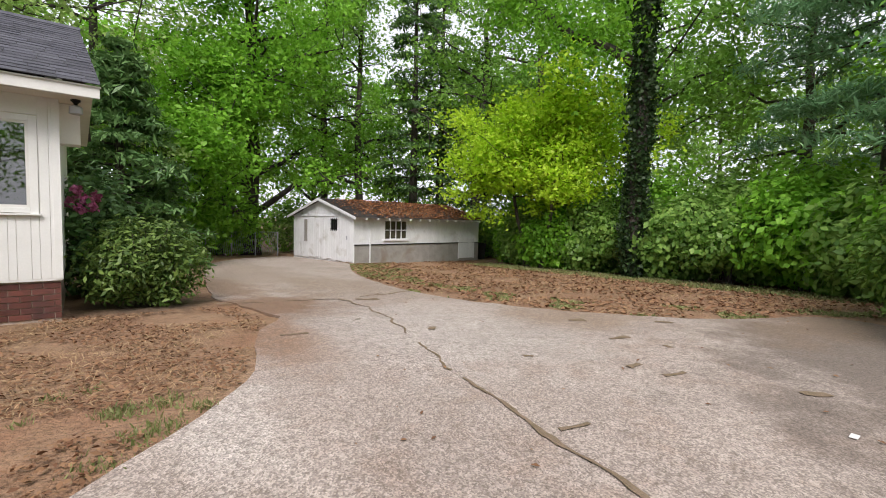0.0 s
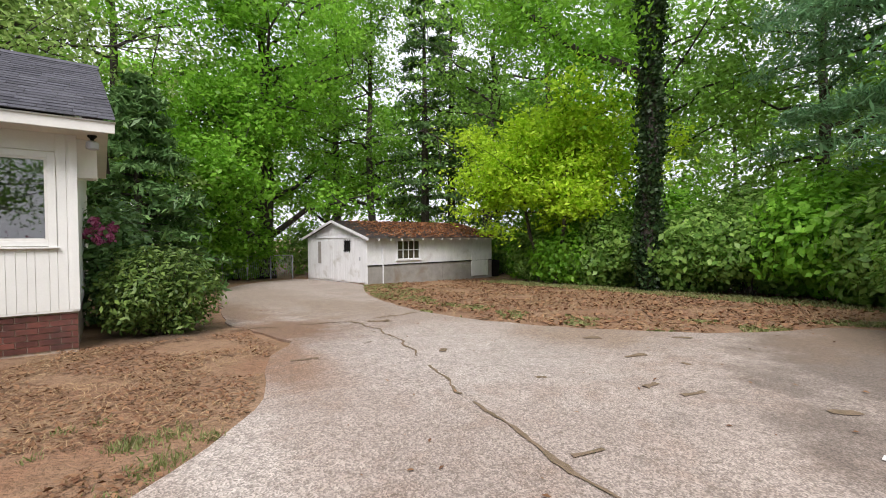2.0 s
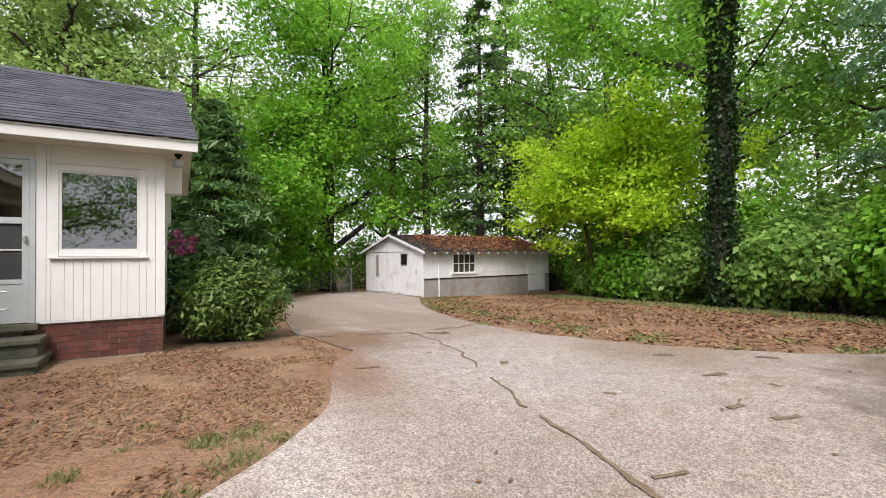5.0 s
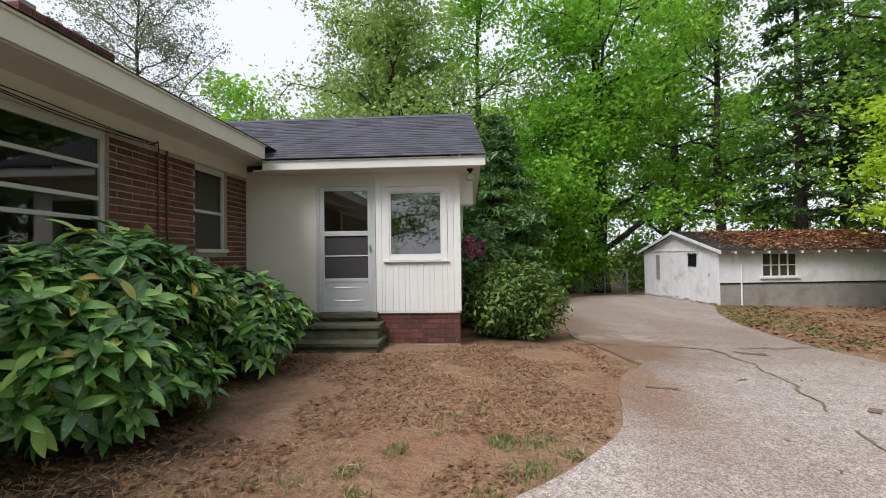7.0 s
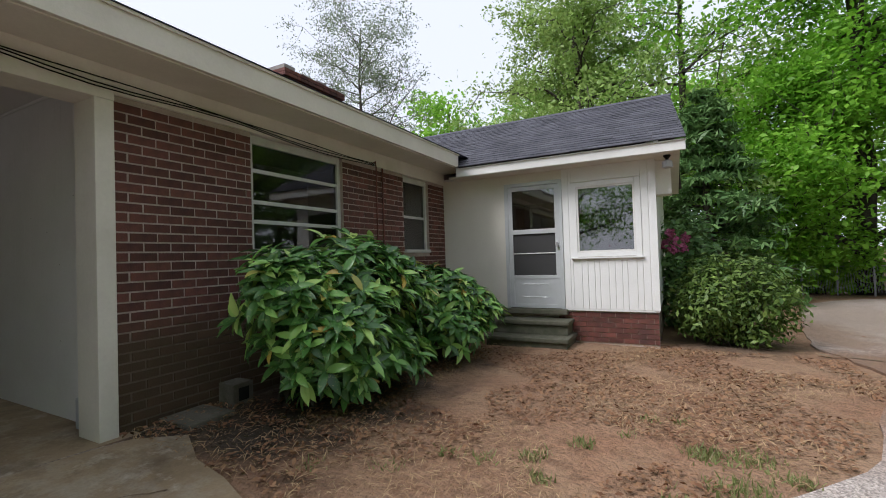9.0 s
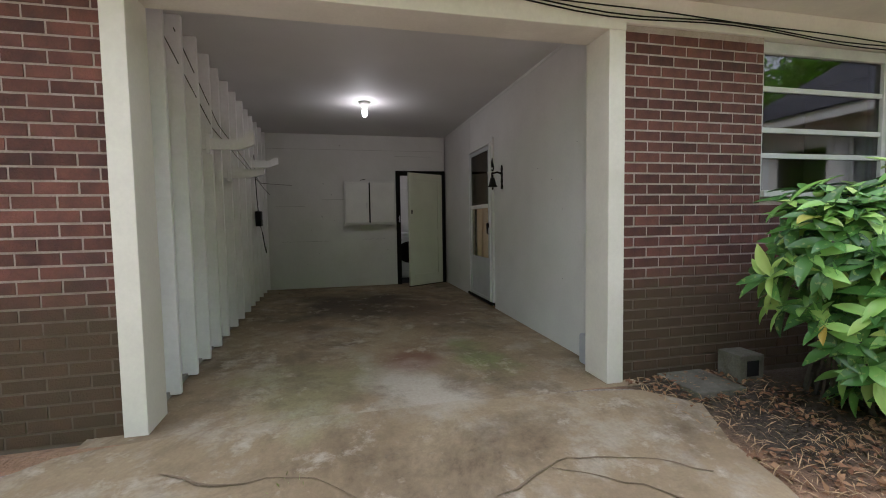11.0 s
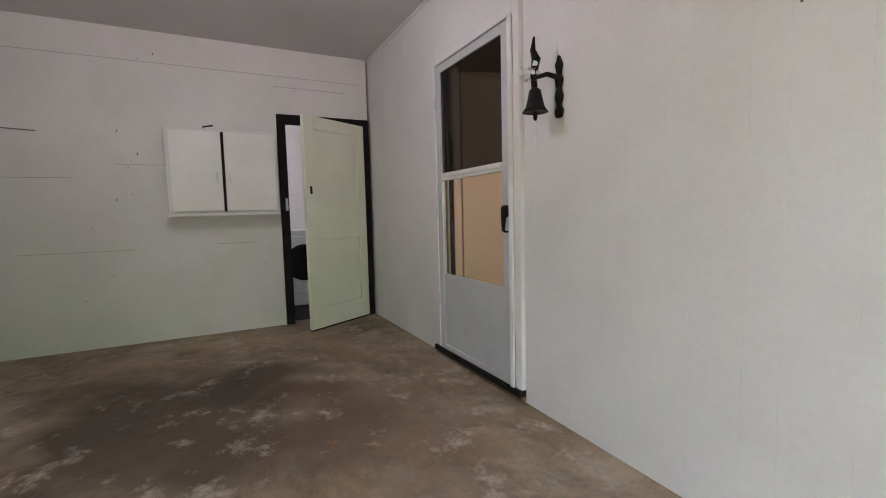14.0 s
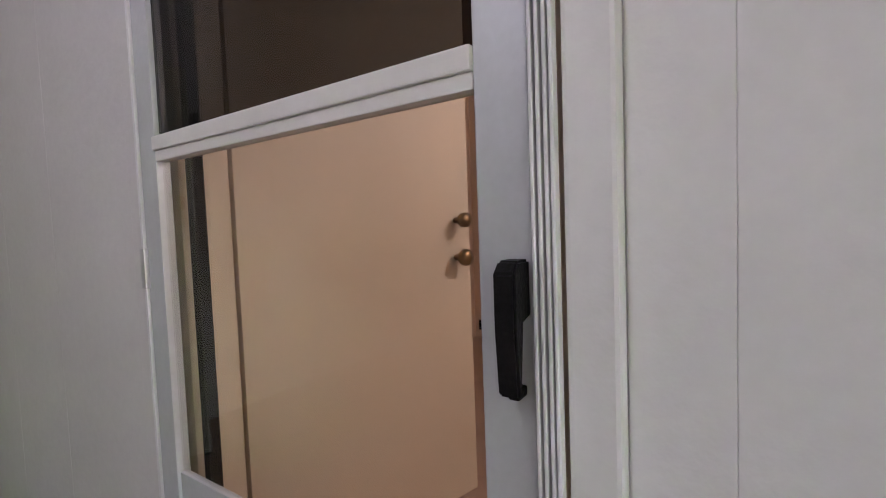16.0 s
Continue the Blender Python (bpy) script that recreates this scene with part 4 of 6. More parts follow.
# far woods; from k = 15 on, unseen trees added to dim the carport
for k in range(19):
    a = radians(-24 + 9.5 * k + float(rng.uniform(-2, 2)))
    d = float(rng.uniform(32, 44))
    tree((3.6 + d * math.sin(a), -7.3 + d * math.cos(a)), float(rng.uniform(13, 21)), float(rng.uniform(4.5, 6)), 0.25, leaf_far if k % 3 else leaf_tree, "woodland tree in the distance", 0.12, 2600, 0.32, 16, 1.1, name="woodland_tree")

# great ivy-covered trunk
ivy_tree = thing("ivy_tree", (17.9, 0.1, gz(17.9, 0.1)), "tall tree trunk thickly covered in dark ivy", "tree")
wood = bmesh.new()
line = crooked((17.9, 0.1, gz(17.9, 0.1) - 0.2), (18.0, 0.4, 17), 10, 0.05)
tube(line, [0.25 * (1 - 0.04 * i) for i in range(11)], 12, wood)
limb = crooked(line[4], (16.5, 6.0, 11.5), 6, 0.15)
tube(limb, [0.17 * (1 - 0.1 * i) for i in range(7)], 8, wood)
for e in ((19.5, -2.5, 12.5), (15.8, -1.0, 13.0), (17.5, 3.5, 14.0), (20.0, 2.0, 11.0)):
    tube(crooked(line[6], e, 5, 0.12), [0.1 * (1 - 0.15 * i) for i in range(6)], 7, wood)
part("trunk", wood, bark, ivy_tree, smooth=True)
L = np.array(line)
s = rng.uniform(0, 9.99, 9000)
k = s.astype(int)
a = rng.uniform(0, 2 * math.pi, 9000)
r = 0.22 + 0.16 * rng.random(9000) ** 2 + 0.09 * np.sin(s * 3.1 + a * 2)
pts = L[k] + (L[k + 1] - L[k]) * (s - k)[:, None] + np.stack([np.cos(a) * r, np.sin(a) * r, 0 * r], 1)
adopt(link("ivy", leaf_mesh("ivy", pts, 0.09, 0.8, 0.1), leaf_ivy), ivy_tree)
lm = np.array(limb)
pts = np.concatenate([lm[rng.integers(1, 7, 3500)] + rng.normal(size=(3500, 3)) * 0.9, L[rng.integers(6, 11, 4500)] + rng.normal(size=(4500, 3)) * np.array([2.6, 2.6, 1.2])])
adopt(link("crown", leaf_mesh("crown", pts, 0.14, 0.55, 0.5), leaf_tree), ivy_tree)

# hedge of wild shrubs along the yard
for x, y, r, h in ((20.3, 7.2, 1.1, 2.2), (19.5, 5.6, 1.4, 2.5), (19.0, 4.0, 1.4, 2.2), (19.3, 2.5, 1.5, 2.6), (19.3, 0.9, 1.4, 2.3), (19.1, -0.8, 1.5, 2.6), (18.9, -2.5, 1.5, 2.4), (18.7, -4.2, 1.6, 2.9), (18.0, -5.9, 1.5, 2.5), (17.0, -7.3, 1.6, 2.8), (15.8, -8.7, 1.5, 2.4),
                   (20.9, 6.3, 1.7, 3.6), (21.0, 3.6, 1.6, 3.2), (20.9, 1.0, 1.7, 3.8), (20.8, -1.7, 1.6, 3.4), (20.4, -4.0, 1.6, 3.7)):
    shrub((x, y), (r, r, h), leaf_tree if int(y * 3) % 3 == 0 else leaf_hedge, "dense green wild shrub in the hedge row", 6500, 0.105, name="hedge_shrub", lumps=22, hollow=0.5, flat=0.25, aspect=0.6)
shrub((14.4, -6.9), (1.1, 1.0, 1.9), leaf_hedge, "low green shrub overhanging the drive", 5200, 0.075, name="hedge_shrub", lumps=18)
shrub((11.7, -8.1), (1.2, 1.1, 2.3), leaf_hedge, "light green shrub beside the drive", 6000, 0.07, lumps=24)
shrub((13.4, -7.9), (1.4, 1.3, 3.4), leaf_hedge, "tall light green shrub beside the drive", 8000, 0.085, lumps=28)
shrub((10.2, -8.3), (0.8, 0.7, 1.1), leaf_hedge, "low green shrub beside the drive", 3000, 0.055, lumps=18)
# a bare shoot that leans out over the drive
shoot = thing("leaning_shoot", (9.2, -8.15, gz(9.2, -8.15)), "thin bare shoot with a few green leaves over the drive", "branch")
line = [(9.2, -8.15, gz(9.2, -8.15) - 0.03), (8.9, -7.9, 0.18), (8.55, -7.6, 0.36), (8.3, -7.38, 0.40)]
part("stem", tube(line, [0.017, 0.014, 0.010, 0.006], 6), stick, shoot)
pts = np.array([(8.55, -7.6, 0.33), (8.4, -7.42, 0.33), (8.3, -7.36, 0.36)])[rng.integers(0, 3, 46)] + rng.normal(size=(46, 3)) * np.array([0.07, 0.07, 0.05])
adopt(link("leaves", leaf_mesh("leaves", pts, 0.04, 0.6, 0.3), leaf_hedge), shoot)
shrub((9.3, -8.0), (0.38, 0.33, 0.4), leaf_material("leaf_red", (0.30, 0.08, 0.05), (0.45, 0.18, 0.12)), "low shrub with reddish young leaves", 700, 0.035, lumps=10)
shrub((8.6, 15.6), (2.2, 1.6, 2.6), leaf_tree, "leafy undergrowth beyond the drive", 6000, 0.11, name="undergrowth", lumps=18)
shrub((4.8, 14.0), (2.6, 1.6, 3.0), leaf_hedge, "leafy undergrowth beyond the drive", 6000, 0.11, name="undergrowth", lumps=18)
shrub((13.8, 17.0), (2.4, 1.6, 2.6), leaf_hedge, "leafy undergrowth behind the shed", 5000, 0.12, name="undergrowth", lumps=18)
shrub((21.3, 10.3), (1.6, 1.6, 2.6), leaf_hedge, "leafy undergrowth beside the shed", 4500, 0.11, name="undergrowth", lumps=18)
# clipped bush and rhododendron by the porch corner
shrub((4.42, 0.72), (0.74, 0.68, 1.2), leaf_bush, "rounded evergreen bush by the porch corner", 5600, 0.05, name="round_bush", hollow=0.4, stems=30, lumps=34, aspect=0.4)
rhodo = shrub((3.95, 2.3), (0.8, 0.9, 1.95), leaf_dark, "dark rhododendron with pink flower heads", 3200, 0.075, name="rhododendron", lumps=16)
for fx, fy, fz in ((3.62, 1.55, 1.72), (3.72, 1.6, 1.6), (3.55, 1.62, 1.55), (3.8, 1.5, 1.48), (3.66, 1.48, 1.44), (3.86, 1.62, 1.66)):
    pts = np.array([fx, fy, fz + gz(fx, fy)]) + rng.normal(size=(110, 3)) * 0.033
    adopt(link("flower_head", leaf_mesh("flower_head", pts, 0.032, 0.8, 0.2), petal), rhodo)

# trees and azaleas on the far side of the drive, seen in the window glass
for x, y, h in ((-3.0, -24.0, 13), (2.5, -27.0, 15), (7.5, -25.0, 14), (13.0, -24.0, 15), (18.5, -19.0, 14)):
    tree((x, y), h, 4.2, 0.3, leaf_tree, "broadleaf tree across the drive", 0.1, 8000, 0.15, 20, 0.8)
for x, y in ((1.0, -18.0), (4.5, -18.6), (8.0, -18.0)):
    az = shrub((x, y), (1.1, 0.9, 1.3), leaf_hedge, "azalea shrub with pink flowers across the drive", 2200, 0.07, name="azalea", lumps=14)
    pts = np.array([x, y, gz(x, y) + 0.7]) + rng.normal(size=(500, 3)) * np.array([0.6, 0.5, 0.35])
    adopt(link("blossom", leaf_mesh("blossom", pts, 0.05, 0.8, 0.2), petal), az)

# ---- bricks ----
COURSE, LONG = 0.0765, 0.212


def brick_mesh(w):
    bm = box(0.0, 0.012, 0.0, w, 0.0, COURSE - 0.0135, 0.0025)
    m = mesh_of(bm, "brick")
    m.materials.append(brick_red)
    return m


BRICKS = {}


def lay(parent, y0, y1, z0, z1, joined=None, x=-0.012):
    """Courses of running bond on the face x, from y0 to y1; joined: a bmesh to take them all."""
    c = 0
    z = z0
    while z + COURSE <= z1 + 0.02:
        y = y0 - (LONG / 2 if c % 2 else 0.0)
        while y < y1:
            a, b = max(y, y0), min(y + LONG - 0.013, y1)
            if b - a > 0.03:
                w = round(b - a, 2)
                dx = float(rng.uniform(-0.0015, 0.0025))
                if joined is not None:
                    box(x, x + 0.012 + dx, a, a + w, z, z + COURSE - 0.0135, bm=joined)
                else:
                    if w not in BRICKS:
                        BRICKS[w] = brick_mesh(w)
                    ob = new("brick", BRICKS[w])
                    ob.location = (x + dx, a, z)
                    ob.parent = parent
            y += LONG
        z += COURSE
        c += 1


# windows of the brick wall
def wood_window(name, y0, y1, z0, z1, bars, label):
    w = tagged(new(name), label, "window", kind="structure")
    w.matrix_basis = pose(-0.06, (y0 + y1) / 2, z0)
    BASE[w.name] = w.matrix_basis.inverted()
    f = 0.055
    for n, r in (("jamb", (-0.14, -0.045, y0, y0 + f, z0, z1)), ("jamb", (-0.14, -0.045, y1 - f, y1, z0, z1)), ("head", (-0.14, -0.045, y0 + f, y1 - f, z1 - f - 0.03, z1)), ("sill", (-0.14, 0.03, y0, y1, z0 - 0.05, z0))):
        part(n, box(*r, 0.004), shaded_window_paint, w)
    edges = [z0] + bars + [z1 - f]
    for a, b in zip(edges, edges[1:]):
        p = part("pane", box(-0.078, -0.074, y0 + f, y1 - f, a, b), house_glass, w)
        p.visible_shadow = False
    for b in bars:
        part("rail", box(-0.09, -0.055, y0 + f, y1 - f, b - 0.02, b + 0.02, 0.004), shaded_window_paint, w)
    return w


wood_window("window_1", -4.13, -2.76, 1.5, 2.655, [1.78, 1.98, 2.30], "white-framed window with three horizontal panes in the brick wall")
w2 = wood_window("window_2", -1.35, -0.57, 1.5, 2.655, [2.02], "white-framed sash window with a pale curtain in the brick wall")
bm = bmesh.new()
last = None
for i in range(41):
    y = -1.29 + i * 0.0165
    pair = [bm.verts.new((-0.115 + 0.010 * math.sin(i * 1.3), y, z)) for z in (2.03, 2.6)]
    if last:
        bm.faces.new((last[0], pair[0], pair[1], last[1]))
    last = pair
bmesh.ops.solidify(bm, geom=list(bm.faces), thickness=0.002)
tagged(part("curtain", bm, white_paint), "pale grey gathered curtain behind the sash window", "curtain")
# dim rooms behind the windows
structure("front_room", boxes([(-1.29, -1.25, -5.19, -0.01, 0.2, 2.7), (-1.25, -0.2, -2.1, -2.0, 0.2, 2.7), (-1.25, -0.2, -5.19, -0.01, 0.15, 0.2), (-1.25, -0.2, -5.19, -0.01, 2.7, 2.75)]), beige_door, "dim plain room behind the windows", "wall")
tagged(part("cardboard_panel", box(-0.9, -0.86, -3.55, -3.05, 0.2, 1.9, 0.004), white_paint), "pale upright panel standing inside the window", "panel")

# ---- porch door, window and steps ----
def storm_panel(name, plane, u0, u1, rows, mat, parent, axis):
    for n, a, b, c, d in rows:
        r = (a, b, plane - 0.02, plane + 0.014, c, d) if axis == "y" else None
        part(n, box(*r, 0.003), mat, parent)


pd = tagged(new("door_1"), "light grey metal porch storm door with dark screens", "door", kind="structure")
pd.matrix_basis = pose(1.65, 0.0, 0.48)
BASE[pd.name] = pd.matrix_basis.inverted()
for r in ((1.165, 1.225, -0.03, 0.12, 0.48, 2.55), (2.07, 2.125, -0.03, 0.12, 0.48, 2.55), (1.225, 2.07, -0.03, 0.12, 2.49, 2.55)):
    part("door_frame", box(*r, 0.004), metal_grey, pd)
for r in ((1.225, 1.295, -0.02, 0.01, 0.49, 2.485), (2.0, 2.068, -0.02, 0.01, 0.49, 2.485), (1.295, 2.0, -0.02, 0.01, 2.42, 2.485), (1.295, 2.0, -0.024, 0.012, 1.70, 1.775), (1.295, 2.0, -0.02, 0.01, 0.965, 1.02)):
    part("rail", box(*r, 0.003), metal_grey, pd)
part("rail", box(1.295, 2.0, -0.015, 0.004, 1.372, 1.388, 0.002), white_paint, pd)
part("kick_panel", box(1.295, 2.0, -0.012, 0.008, 0.55, 0.965, 0.002), metal_grey, pd)
part("rail", box(1.295, 2.0, -0.018, 0.008, 0.49, 0.55, 0.002), metal_grey, pd)
for z in (0.875, 0.665):
    part("moulding", tube([(1.44, -0.014, z - (0.02 if z > 0.7 else -0.02)), (1.46, -0.014, z), (1.86, -0.014, z), (1.88, -0.014, z - (0.02 if z > 0.7 else -0.02))], 0.007, 6), metal_grey, pd)
part("screen", box(1.295, 2.0, 0.0, 0.004, 1.02, 1.372), screen_mesh, pd, "dark insect screen")
part("screen", box(1.295, 2.0, 0.0, 0.004, 1.388, 1.70), screen_mesh, pd, "dark insect screen")
p = part("glass", box(1.295, 2.0, -0.004, 0.0, 1.775, 2.42), pane_glass, pd)
p.visible_shadow = False
part("handle", box(2.02, 2.045, -0.06, -0.02, 1.47, 1.56, 0.006), aluminium, pd, "small metal handle")
pw = tagged(new("window_3"), "white-framed fixed porch window", "window", kind="structure")
pw.matrix_basis = pose(2.77, 0.0, 1.37)
BASE[pw.name] = pw.matrix_basis.inverted()
for r in ((2.27, 2.345, -0.03, -0.001, 1.29, 2.46), (3.19, 3.27, -0.03, -0.001, 1.29, 2.46), (2.345, 3.19, -0.03, -0.001, 2.39, 2.46), (2.345, 3.19, -0.03, -0.001, 1.30, 1.365)):
    part("casing", box(*r, 0.004), porch_paint, pw)
for r in ((2.345, 2.375, -0.02, 0.05, 1.365, 2.39), (3.16, 3.19, -0.02, 0.05, 1.365, 2.39), (2.375, 3.16, -0.02, 0.05, 2.36, 2.39), (2.375, 3.16, -0.02, 0.05, 1.365, 1.395)):
    part("frame", box(*r, 0.003), white_paint, pw)
part("sill", box(2.25, 3.29, -0.06, -0.002, 1.27, 1.292, 0.004), porch_paint, pw)
p = part("pane", box(2.375, 3.16, 0.0, 0.005, 1.395, 2.36), pane_glass, pw)
p.visible_shadow = False

for k, (y0, y1, z0, z1) in enumerate(((-0.72, 0.02, -0.05, 0.12), (-0.42, 0.02, 0.12, 0.335))):
    s = thing("porch_step", (1.7, y0, z0), "mossy grey concrete porch step", "step", "porch steps")
    part("block", box(1.02, 2.26 - 0.04 * k, y0 + 0.06, y1, z0, z1 - 0.06, 0.01), step_stone, s)
    part("tread", box(1.0, 2.29 - 0.04 * k, y0 + 0.02, y1, z1 - 0.06, z1, 0.012), step_stone, s)
structure("door_sill", boxes([(1.12, 2.16, -0.10, 0.03, 0.40, 0.478)], 0.006), step_stone, "dark worn sill under the porch door", "sill")

# lamp and box on the porch corner
lamp = thing("porch_lamp", (3.64, -0.15, 2.70), "small dark floodlight under the porch eaves", "lamp")
part("mount", lathe([(0.05, 0.0), (0.05, -0.02), (0.02, -0.05), (0.02, -0.09)], (3.64, -0.15, 2.70), sides=12), black_iron, lamp)
part("shade", lathe([(0.03, -0.07), (0.065, -0.09), (0.07, -0.17), (0.05, -0.18)], (3.64, -0.15, 2.70), sides=14), grey_plastic, lamp)
hoodbox = thing("wall_box", (3.56, 0.35, 2.15), "white metal box on the porch side wall", "wall box")
part("body", box(3.468, 3.68, 0.2, 0.5, 2.19, 2.70, 0.01), white_paint, hoodbox)

# chimney on the main roof
ch = thing("chimney", (-3.3, -0.3, 4.3), "low red brick chimney on the main roof", "chimney")
part("stack", box(-3.7, -3.0, -0.85, 0.85, 4.2, 5.06, 0.01), brick_porch, ch)
for z in (5.06, 5.135):
    y = -0.89
    while y < 0.85:
        part("brick", box(-3.74, -2.96, y, min(y + 0.205, 0.89), z, z + 0.068, 0.004), brick_porch, ch)
        y += 0.215
for y0, y1, h in ((-0.86, -0.58, 0.09), (-0.40, -0.12, 0.045), (0.05, 0.32, 0.06), (0.52, 0.80, 0.04)):
    part("coping", box(-3.7, -3.0, y0, y1, 5.208, 5.208 + h, 0.008), block_grey, ch, "pale broken coping piece")
# cables along the frieze
for k, (za, zb, sag) in enumerate(((2.80, 2.68, 0.03), (2.79, 2.665, 0.05), (2.81, 2.69, 0.01))):
    pts = []
    for i in range(26):
        t = i / 25
        y = -8.6 + t * (8.6 - 2.15)
        z = za + (zb - za) * min(1, max(0, t * 1.15 - 0.05)) - sag * math.sin(t * math.pi * 3) ** 2 + 0.008 * math.sin(t * 23 + k)
        pts.append((0.047 + 0.006 * k, y, z))
    c = thing("cable", (0.05, -5, 2.7), "black electric cable hung along the white frieze", "cable", "cables on the frieze")
    part("wire", tube(pts, 0.005, 6), black_iron, c)
c = thing("cable_drop", (0.03, -2.15, 2.6), "dark cable running down the brick wall", "cable")
part("wire", tube([(0.03, -2.2, 2.67), (0.05, -2.12, 2.72), (0.03, -2.08, 2.64), (0.014, -2.06, 2.2), (0.014, -2.07, 0.3)], 0.009, 6), brick_red, c)
c = thing("wall_conduit", (0.02, -1.95, 0.2), "thin brown pipe down the brick wall", "pipe")
part("pipe", tube([(0.02, -1.92, 2.66), (0.02, -1.92, 0.1)], 0.012, 8), brick_red, c)

# concrete blocks by the brick wall
for (x0, x1, y0, y1, z0, z1) in ((0.06, 0.46, -5.1, -4.72, 0.1, 0.16), (0.12, 0.32, -4.62, -4.42, 0.12, 0.32)):
    b = thing("concrete_block", (x0, y0, z0), "weathered grey concrete block on the earth by the wall", "block", "blocks by the wall")
    bm = box(x0, x1, y0, y1, z0, z1, 0.008)
    part("block", bm, block_mossy, b)
    if z1 - z0 > 0.15:
        # flat black plate stands for the shade inside the core
        part("core", box(x1 - 0.002, x1 + 0.004, y0 + 0.05, y1 - 0.05, z0 + 0.05, z1 - 0.04), dark_void, b, "black plate for the shade of the hollow core")

# ---- shed, in its own coordinates: x along the long wall, y back along the gable ----
SW, SL, SE, SR = 5.15, 7.53, 1.92, 2.62
shed = thing("shed", (12.045, 8.524, -0.505), "old white shed of planks and block with a leaf-strewn roof", "shed", rz=math.degrees(0.095))
part("wall", boxes([(0.0, SL, 0.0, 0.14, -0.3, 0.78)]), block_grey, shed, "grey concrete block base wall")
part("wall", boxes([(0.0, 1.51, 0.02, 0.12, 0.78, SE), (2.73, SL, 0.02, 0.12, 0.78, SE), (1.51, 2.73, 0.02, 0.12, 0.78, 1.02), (1.51, 2.73, 0.02, 0.12, 1.79, SE)]), old_white, shed, "white painted plank wall")
part("wall", prism([(0.14, -0.3), (SW, -0.3), (SW, SE), (SW / 2, SR), (0.14, SE)], "x", 0.02, 0.14), old_white, shed, "white painted gable wall")
part("wall", prism([(0.14, -0.3), (SW, -0.3), (SW, SE), (SW / 2, SR), (0.14, SE)], "x", SL - 0.14, SL - 0.02), old_white, shed)
part("wall", boxes([(0.14, SL - 0.14, SW - 0.12, SW, -0.3, SE)]), old_white, shed)
for k in range(6):
    part("siding", box(0.0, SL, 0.004, 0.02, 0.80 + 0.2 * k, min(0.99 + 0.2 * k, SE), 0.004) if k > 4 or k < 1 else boxes([(0.0, 1.46, 0.004, 0.02, 0.80 + 0.2 * k, 0.996 + 0.2 * k), (2.78, SL, 0.004, 0.02, 0.80 + 0.2 * k, 0.996 + 0.2 * k)]), old_white, shed)
# gable boards: a pair of wide doors of upright planks, tattered at the foot
y = 0.03
while y < 3.55:
    w = float(rng.uniform(0.16, 0.22))
    foot = float(rng.uniform(0.03, 0.13))
    if not (1.2 < y + w / 2 < 1.75):
        part("plank", box(-0.022 - float(rng.uniform(0, 0.006)), 0.0, y + 0.004, y + w - 0.002, foot, 1.9, 0.003), old_white, shed)
    else:
        part("plank", boxes([(-0.024, 0.0, y + 0.004, y + w - 0.002, foot, 1.33), (-0.024, 0.0, y + 0.004, y + w - 0.002, 1.80, 1.9)]), old_white, shed)
    y += w
while y < SW - 0.05:
    part("plank", box(-0.012, 0.0, y + 0.003, y + 0.3, 0.03, 1.9, 0.003), old_white, shed)
    y += 0.305
part("trim", box(-0.05, 0.0, 0.0, SW, 1.90, 1.935, 0.004), old_white, shed)
part("corner_board", box(-0.035, 0.02, -0.03, 0.09, 0.02, 1.93, 0.004), old_white, shed)
win = part("gable_window", box(-0.01, 0.0, 1.25, 1.68, 1.36, 1.78), dark_void, shed, "small dark barred window")
for yy in (1.24, 1.38, 1.54, 1.66):
    part("bar", box(-0.05, -0.03, yy, yy + 0.02, 1.30, 1.84, 0.003), black_iron, win)
for zz in (1.36, 1.76):
    part("bar", box(-0.054, -0.034, 1.18, 1.72, zz, zz + 0.02, 0.003), black_iron, win)
part("board", box(-0.045, -0.02, 3.75, 4.0, 0.75, 1.75, 0.004), block_grey, shed, "grey weathered board")
part("latch", box(-0.05, -0.03, 0.42, 0.50, 0.98, 1.13, 0.004), grey_plastic, shed)
w = part("window", boxes([(1.47, 1.53, -0.02, 0.06, 1.0, 1.80), (2.71, 2.77, -0.02, 0.06, 1.0, 1.80), (1.53, 2.71, -0.02, 0.06, 1.76, 1.81)], 0.003), old_white, shed, "white shed window frame")
part("sill", box(1.42, 2.82, -0.06, 0.04, 0.93, 1.0, 0.004), old_white, w)
for i in range(1, 4):
    part("muntin", box(1.53 + 1.18 * i / 4 - 0.014, 1.53 + 1.18 * i / 4 + 0.014, -0.01, 0.03, 1.0, 1.76), old_white, w)
part("muntin", box(1.53, 2.71, -0.012, 0.028, 1.37, 1.40), old_white, w)
part("pane", box(1.53, 2.71, 0.04, 0.05, 1.0, 1.76), surface("dusty_glass", (0.05, 0.045, 0.03), (0.09, 0.08, 0.05), 3, 20, 0.25, 0.05, 0.002), w, "dusty dark glass")
part("ledge", box(0.0, SL, -0.03, 0.0, 0.765, 0.80, 0.004), dark_void, shed, "dark ledge board")
part("pipe", tube([(0.75, -0.05, -0.05), (0.75, -0.05, 1.45)], 0.028, 8), old_white, shed)
part("batten", box(4.1, 4.16, -0.02, 0.0, 0.0, 0.78), block_grey, shed)
d = part("side_door", box(6.1, 7.1, -0.03, 0.004, 0.02, 0.98, 0.006), old_white, shed, "low white plank door")
part("frame", boxes([(6.02, 6.09, -0.04, 0.004, 0.0, 1.05), (7.11, 7.18, -0.04, 0.004, 0.0, 1.05), (6.09, 7.11, -0.04, 0.004, 0.985, 1.05)], 0.003), old_white, d)
